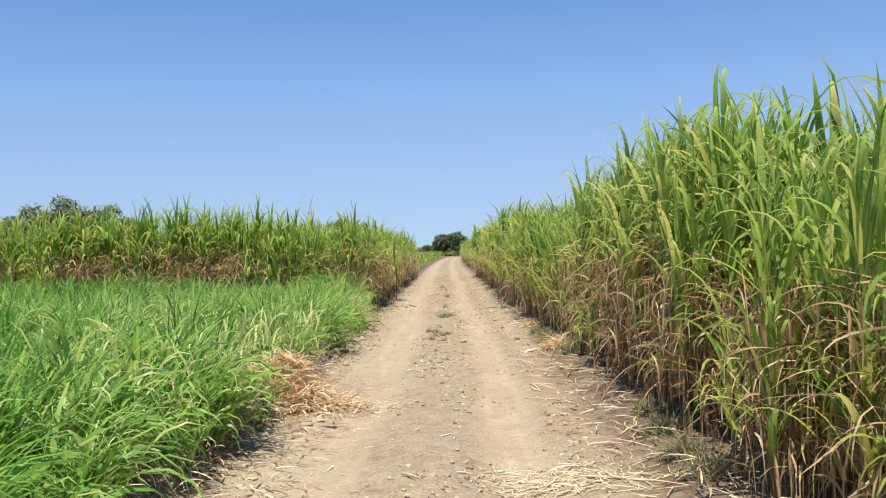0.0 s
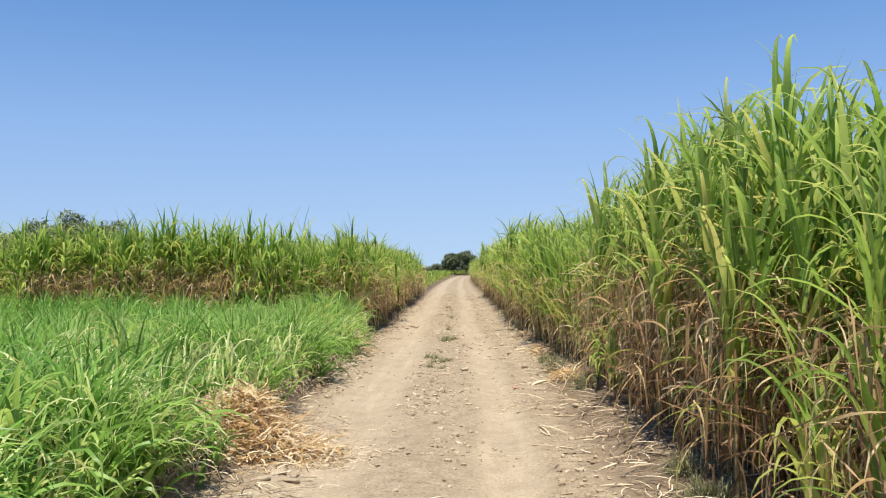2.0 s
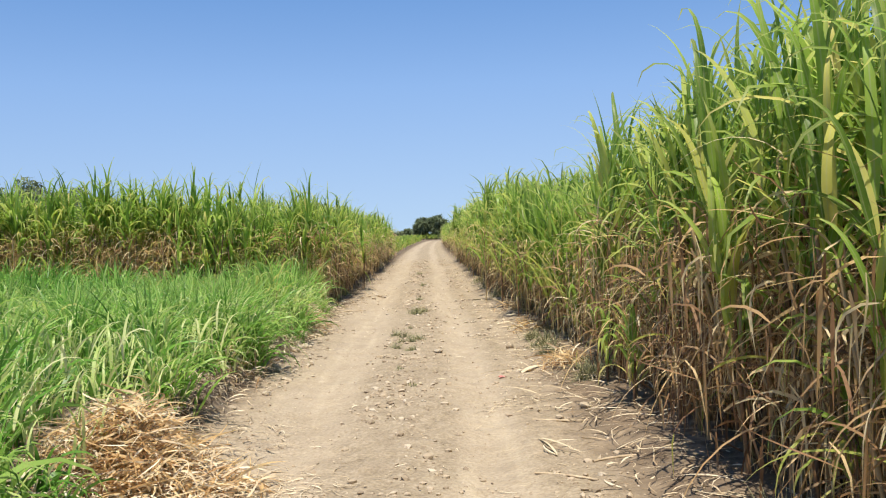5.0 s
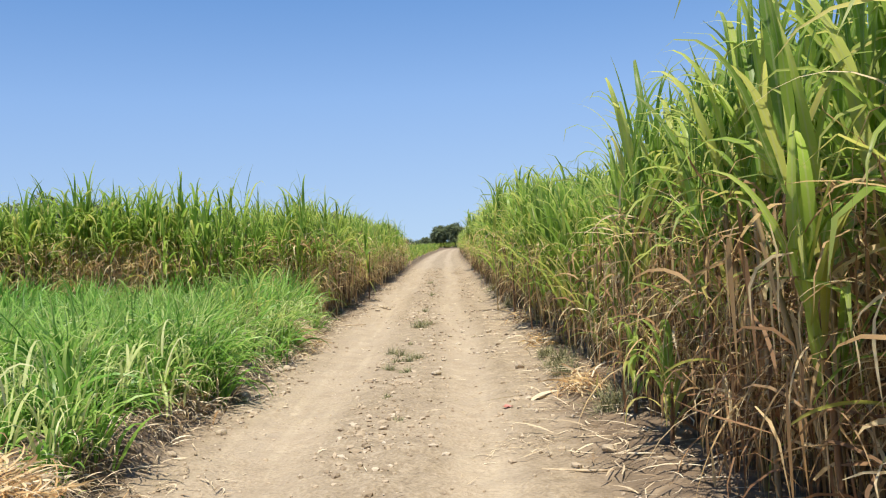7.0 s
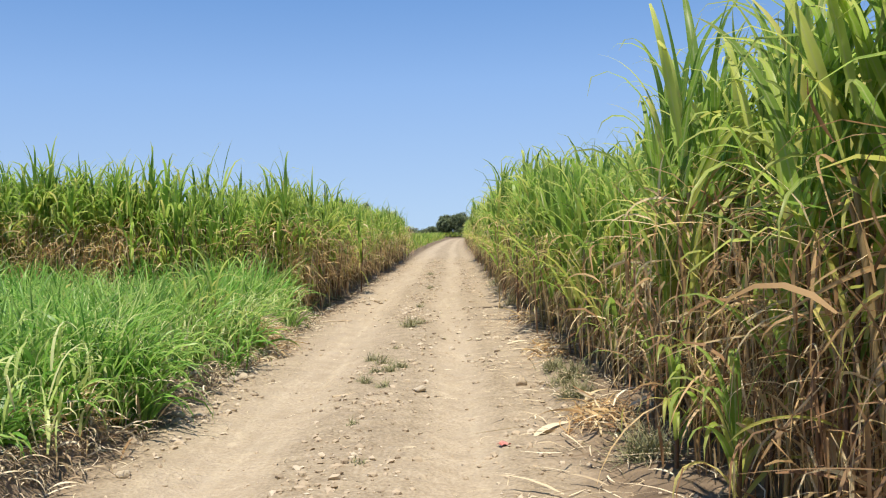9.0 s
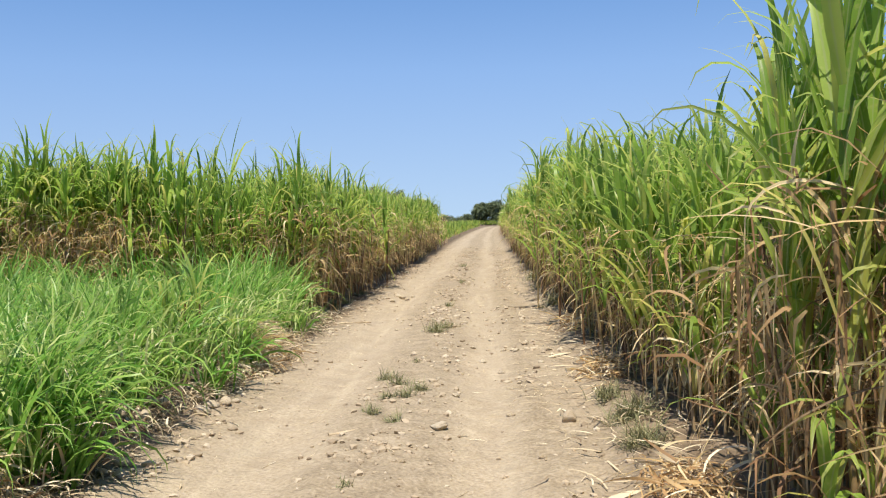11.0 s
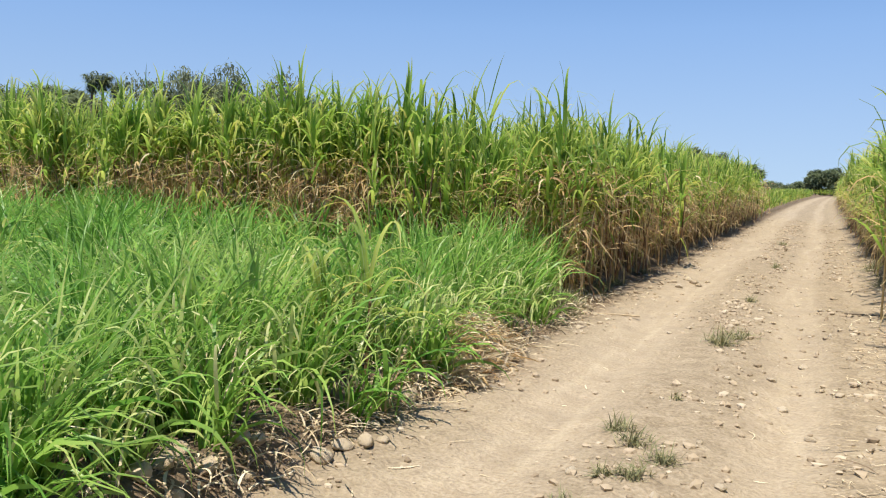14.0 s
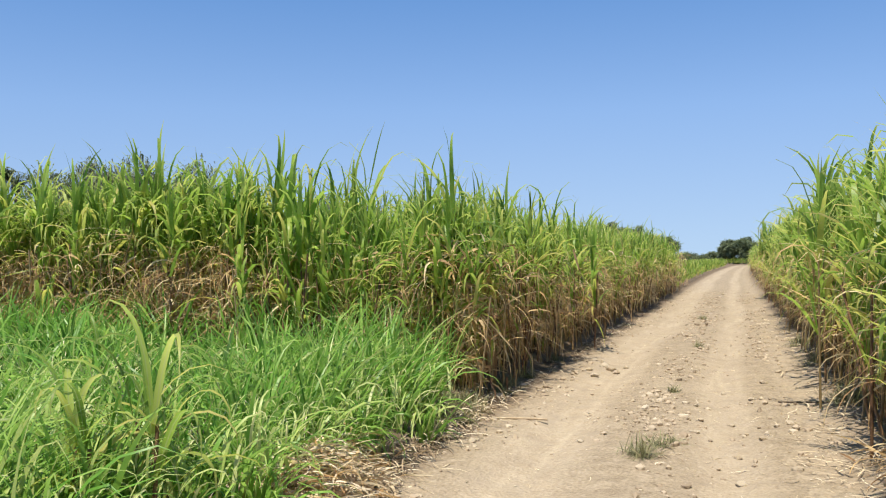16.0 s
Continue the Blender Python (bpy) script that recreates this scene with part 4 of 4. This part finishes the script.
def lying(b, x, y, length, width, rng, mat=0, lift=0.01, up=0.12):
    """Adds straws that lie about on the ground."""
    n = len(x)
    base = np.column_stack([x, y, ground_z(x, y) + lift * rng.random(n) + 0.004])
    b.add(base, rng.uniform(0, 2 * np.pi, n), rng.uniform(0, up, n), rng.uniform(0.0, 0.25, n) + up * 0.9, length, width, mat, 1.3, rng.normal(0, 0.5, n), rng.normal(0, 1.2, n))


def litter():
    rng = np.random.default_rng(41)
    b = Blades()
    n = 600
    y = rng.uniform(4, 34, n)
    x = ROAD_R + 0.28 + rng.normal(0, 0.22, n)
    lying(b, x, y, rng.uniform(0.08, 0.5, n), rng.uniform(0.006, 0.022, n), rng, 0, 0.05, 0.25)
    n = 1400
    y = rng.uniform(4, 34, n)
    x = ROAD_L - 0.12 + rng.normal(0, 0.12, n)
    lying(b, x, y, rng.uniform(0.06, 0.3, n), rng.uniform(0.004, 0.013, n), rng, (rng.random(n) < 0.45) * 1, 0.06, 0.3)
    n = 1100
    y = 3.5 + 18.5 * rng.random(n) ** 1.6
    lying(b, ROAD_R + 0.18 + rng.normal(0, 0.22, n), y, rng.uniform(0.05, 0.34, n), rng.uniform(0.004, 0.016, n), rng, (rng.random(n) < 0.55) * 1, 0.05, 0.25)
    n = 420
    lying(b, rng.uniform(-1.5, 1.5, n), rng.uniform(4, 30, n), rng.uniform(0.04, 0.22, n), rng.uniform(0.004, 0.012, n), rng, 0, 0.004, 0.05)
    n = 700
    lying(b, -1.22 + rng.normal(0, 0.2, n), rng.uniform(4, 10.5, n), rng.uniform(0.03, 0.24, n), rng.uniform(0.005, 0.016, n), rng, (rng.random(n) < 0.6) * 1, 0.03, 0.2)
    lying(b, rng.normal(0.8, 0.26, 800), rng.normal(5.65, 0.17, 800), rng.uniform(0.05, 0.26, 800), rng.uniform(0.006, 0.014, 800), rng, 0, 0.012, 0.1)
    for cx, cy, sx, sy, k in ( (1.0, 11.0, 0.14, 0.2, 90), (-0.8, 8.7, 0.2, 0.26, 480), (1.22, 15.7, 0.2, 0.4, 90), (1.3, 19.5, 0.15, 0.8, 120)):
        lying(b, rng.normal(cx, sx, k), rng.normal(cy, sy, k), rng.uniform(0.04, 0.22, k), rng.uniform(0.003, 0.009, k), rng, 0, 0.012, 0.1)
    tagged(new("straw_litter", b.mesh("straw_litter", [STRAW, THATCH], 4)), "dry straw and leaf bits strewn along the track's edges", "straw", kind="stuff")


def heap(x, y, sx, sy, h, n, seed, label, wide=1.0, brown=0.3):
    """A heap of dead cane leaves and grass, as one loose pile."""
    rng = np.random.default_rng(seed)
    px, py = rng.normal(0, sx * 0.45, n), rng.normal(0, sy * 0.45, n)
    top = h * np.exp(-(px / sx) ** 2 * 1.6 - (py / sy) ** 2 * 1.6)
    gz = ground_z(px + x, py + y) - float(ground_z(x, y))
    base = np.column_stack([px, py, gz + top * rng.uniform(0.15, 1.0, n)])
    b = Blades().add(base, rng.uniform(0, 2 * np.pi, n), rng.uniform(-0.3, 0.8, n), rng.uniform(0.3, 1.8, n), rng.uniform(0.10, 0.40, n), wide * rng.uniform(0.008, 0.022, n), (rng.random(n) < brown) * 1, 1.3, rng.normal(0, 1.4, n), rng.normal(0, 2.6, n))
    v, q, a, mi = b.arrays(7)
    floor_z = ground_z(v[:, 0] + x, v[:, 1] + y) - float(ground_z(x, y)) + 0.004
    v[:, 2] = np.maximum(v[:, 2], floor_z)
    ob = tagged(new("straw_heap", mesh_of("straw_heap", v, q, [STRAW, DRY], a, mi)), label, "straw", kind="stuff")
    ob.matrix_basis = pose(x, y, float(ground_z(x, y)))


def heaps():
    heap(-1.58, 8.8, 0.40, 0.60, 0.55, 3200, 51, "heap of tan dead cane leaves against the grass bank", 0.9, 0.6)
    heap(-1.12, 8.75, 0.36, 0.42, 0.07, 420, 58, "thin spill of tan dead leaves on the dirt")
    heap(-1.70, 17.1, 0.30, 0.85, 0.30, 2300, 52, "pale dry leaf heap slumped from the grass", 1.0, 0.28)
    heap(-1.95, 17.9, 0.3, 0.5, 0.22, 600, 53, "pale dry leaf heap slumped from the grass", 0.95, 0.45)
    heap(-2.0, 12.3, 0.32, 0.8, 0.12, 900, 59, "matted brown thatch on the bare bank", 1.0, 0.6)
    heap(1.66, 12.6, 0.24, 0.4, 0.14, 170, 54, "small pile of dry leaves at the cane's foot", 1.1, 0.85)
    heap(1.70, 16.0, 0.22, 0.6, 0.14, 200, 56, "small pile of dry leaves at the cane's foot", 1.0, 0.7)
    heap(1.78, 19.0, 0.22, 0.8, 0.14, 200, 57, "small pile of dry leaves at the cane's foot", 1.0, 0.7)


def stick(x, y, length, deg, r, seed, label="broken dry cane stick lying on the track", bark=TWIG):
    rng = np.random.default_rng(seed)
    k = 6
    t = np.linspace(0, 1, k)
    bend = 0.06 * length * np.sin(t * 3.1) * rng.choice([-1, 1])
    pts = np.column_stack([t * length, bend, np.full(k, r * 0.8)])
    v, q = tubes(pts[:-1], pts[1:] + (pts[1:] - pts[:-1]) * 0.03, np.full(k - 1, r), np.full(k - 1, r * 0.9), 6, 2)
    ob = tagged(new("stick", mesh_of("stick", v, q, [bark])), label, "stick")
    ob.matrix_basis = pose(x, y, float(ground_z(x, y)), 0, 0, deg)


def fallen_leaf(x, y, length, deg, width, seed):
    rng = np.random.default_rng(seed)
    b = Blades().add(np.array([[0, 0, 0.012]]), 0.0, 0.25, 0.55, length, width, 0, 1.0, 0.3, rng.uniform(-0.8, 0.8))
    ob = tagged(new("fallen_leaf", b.mesh("fallen_leaf", [STRAW], 8, 0.3)), "single dry cane leaf lying on the dirt", "leaf")
    ob.matrix_basis = pose(x, y, float(ground_z(x, y)), 0, 0, deg)


def weed(x, y, h, n, seed, label="sparse grey-green weed tuft between the wheel tracks"):
    rng = np.random.default_rng(seed)
    n, h = n * 2, h * 1.2
    base = np.column_stack([rng.normal(0, h * 0.24, n), rng.normal(0, h * 0.3, n), np.full(n, -0.005)])
    base[:, 2] += ground_z(base[:, 0] + x, base[:, 1] + y) - float(ground_z(x, y))
    b = Blades().add(base, rng.uniform(0, 2 * np.pi, n), np.radians(rng.uniform(10, 80, n)), rng.uniform(0.2, 1.2, n), h * rng.uniform(0.35, 1.05, n), rng.uniform(0.004, 0.010, n), 0, 1.5, rng.normal(0, 0.5, n))
    ob = tagged(new("weed_tuft", b.mesh("weed_tuft", [WEED], 4)), label, "weed", "weeds in the middle of the track")
    ob.matrix_basis = pose(x, y, float(ground_z(x, y)))


def weeds():
    for i, (x, y, h, n) in enumerate(((0.0, 19.2, 0.20, 90), (0.10, 19.6, 0.17, 60), (0.2, 19.8, 0.10, 40), (-0.24, 16.05, 0.14, 60), (-0.12, 15.85, 0.13, 50), (0.08, 15.62, 0.13, 70), (0.0, 15.25, 0.12, 60),
                                      (-0.14, 15.2, 0.10, 40), (-0.05, 17.0, 0.07, 20), (-0.2, 14.7, 0.12, 50), (0.0, 14.4, 0.10, 40), (-0.1, 12.9, 0.07, 24), (0.05, 11.8, 0.06, 18), (0.02, 22.5, 0.12, 40), (0.1, 27.5, 0.15, 60), (-0.05, 34, 0.15, 60))):
        weed(x, y, h, n, 800 + i)
    for i, (x, y, h, n) in enumerate(((1.72, 5.4, 0.22, 240), (1.70, 6.0, 0.20, 240), (1.74, 6.7, 0.20, 220), (1.78, 7.4, 0.18, 180), (1.62, 13.6, 0.2, 160), (1.66, 14.3, 0.22, 180), (1.6, 15.0, 0.16, 120), (1.74, 11.6, 0.25, 160),
                                      (-1.78, 19.6, 0.16, 120), (-2.0, 19.8, 0.22, 200), (-2.05, 20.4, 0.24, 200), (-1.95, 20.8, 0.22, 180), (-1.7, 20.2, 0.14, 120), (-1.9, 22.5, 0.2, 160), (-1.86, 20.2, 0.2, 160), (-1.74, 20.7, 0.15, 120), (-1.88, 21.1, 0.2, 150), (-1.8, 21.9, 0.18, 130), (-1.84, 23.2, 0.16, 120), (-1.8, 25.0, 0.18, 120), (1.75, 21.9, 0.3, 180), (1.7, 25, 0.25, 160), (1.7, 28, 0.25, 160))):
        weed(x, y, h, n, 840 + i, "low olive weed tuft at the foot of the cane")


def young_cane(x, y, h, seed, label="young sugarcane shoot with broad leaves above the grass"):
    rng = np.random.default_rng(seed)
    root = tagged(new("young_cane_plant"), label, "sugarcane", "young cane shoots")
    root.matrix_basis = pose(x, y, float(ground_z(x, y)))
    for k in range(2):
        ox, oy = rng.normal(0, 0.07, 2)
        v, q = tubes([[ox, oy, -0.02]], [[ox + 0.02, oy + 0.01, h * 0.42]], [0.014], [0.009], 6, 8, 0.1)
        stalk = part("stalk", mesh_of("stalk", v, q, [STALK]), root)
        for i in range(8):
            u = i / 7
            b = Blades().add(np.array([[ox, oy, h * (0.12 + 0.32 * u)]]), i * np.pi + k + rng.normal(0, 0.6), np.radians(54 + 28 * u), 3.5 - 0.7 * u + rng.normal(0, 0.3), h * rng.uniform(0.5, 0.7), rng.uniform(0.036, 0.054), 0 if rng.random() < 0.3 + 0.7 * u else 1, rng.uniform(1.8, 3.2), rng.normal(0, 0.4), rng.normal(0, 0.3))
            part("leaf", b.mesh("leaf", [GREEN, YELLOW], 9, 0.28), stalk)


def shoots():
    for i, (x, y, h) in enumerate(((-1.98, 16.15, 1.4), (-2.2, 15.9, 1.2), (-2.4, 16.7, 1.15), (-2.8, 9.3, 1.2), (-2.02, 5.7, 1.0), (-2.25, 5.4, 1.05), (-2.7, 15.0, 1.0), (-3.9, 16.6, 1.0), (-2.9, 6.8, 1.05), (-2.6, 4.6, 1.0), (-4.5, 9.5, 1.0), (-5.2, 14.5, 1.05), (-3.4, 11.5, 0.95), (-6.5, 17, 1.1), (-4.6, 18.8, 1.1))):
        young_cane(x, y, h, 900 + i)
    for i, (x, y, h) in enumerate(((1.92, 10.4, 0.95), (2.0, 11.3, 0.9), (2.0, 12.4, 1.1), (2.0, 7.1, 1.2), (2.0, 5.6, 1.4), (2.0, 14.0, 0.95))):
        young_cane(x, y, h, 930 + i, "young sugarcane shoot arching out at the foot of the stand")


stones()
gravel()
litter()
heaps()
weeds()
shoots()
stick(-0.42, 14.12, 0.26, 40, 0.012, 61)
stick(1.17, 12.5, 0.40, 42, 0.013, 62)
stick(-0.12, 5.62, 0.22, 130, 0.009, 63, "dark broken twig lying on the track")
stick(-1.55, 20.5, 0.55, 10, 0.012, 64)
stick(1.02, 10.25, 0.55, -12, 0.008, 65, "thin bent dry stem lying on the track")
stick(1.1, 11.75, 0.16, -20, 0.008, 66, "dark broken twig lying on the track")
stick(1.2, 8.6, 0.4, 150, 0.008, 69, "dark broken twig lying on the track")
stick(1.25, 9.0, 0.32, 20, 0.009, 70, "dark broken twig lying on the track")
stick(0.9, 7.2, 0.35, 10, 0.006, 67, "dark broken twig lying on the track")
stick(1.1, 22.1, 0.55, 15, 0.012, 68, "dark dry branch lying at the track's edge", BARK)
fallen_leaf(1.18, 12.45, 0.55, 55, 0.06, 71)
fallen_leaf(0.98, 9.6, 0.5, -75, 0.02, 72)
fallen_leaf(1.05, 9.2, 0.45, 100, 0.02, 73)
fallen_leaf(1.3, 17.2, 0.4, 20, 0.04, 74)


def scrap():
    bm = bmesh.new()
    bmesh.ops.create_grid(bm, x_segments=9, y_segments=7, size=0.036)
    for v in bm.verts:
        v.co.z = 0.022 + 0.02 * noise.noise(v.co * 38)
        v.co.x += 0.012 * noise.noise(v.co * 25 + Vector((5, 0, 0)))
    bmesh.ops.solidify(bm, geom=bm.faces[:], thickness=0.002)
    me = bpy.data.meshes.new("litter_scrap")
    bm.to_mesh(me)
    bm.free()
    me.materials.append(SCRAP)
    ob = tagged(new("litter_scrap", me), "crumpled red plastic scrap on the dirt track", "litter")
    ob.matrix_basis = pose(0.96, 12.3, float(ground_z(0.96, 12.3)) - 0.006, 0, 0, 25)


scrap()
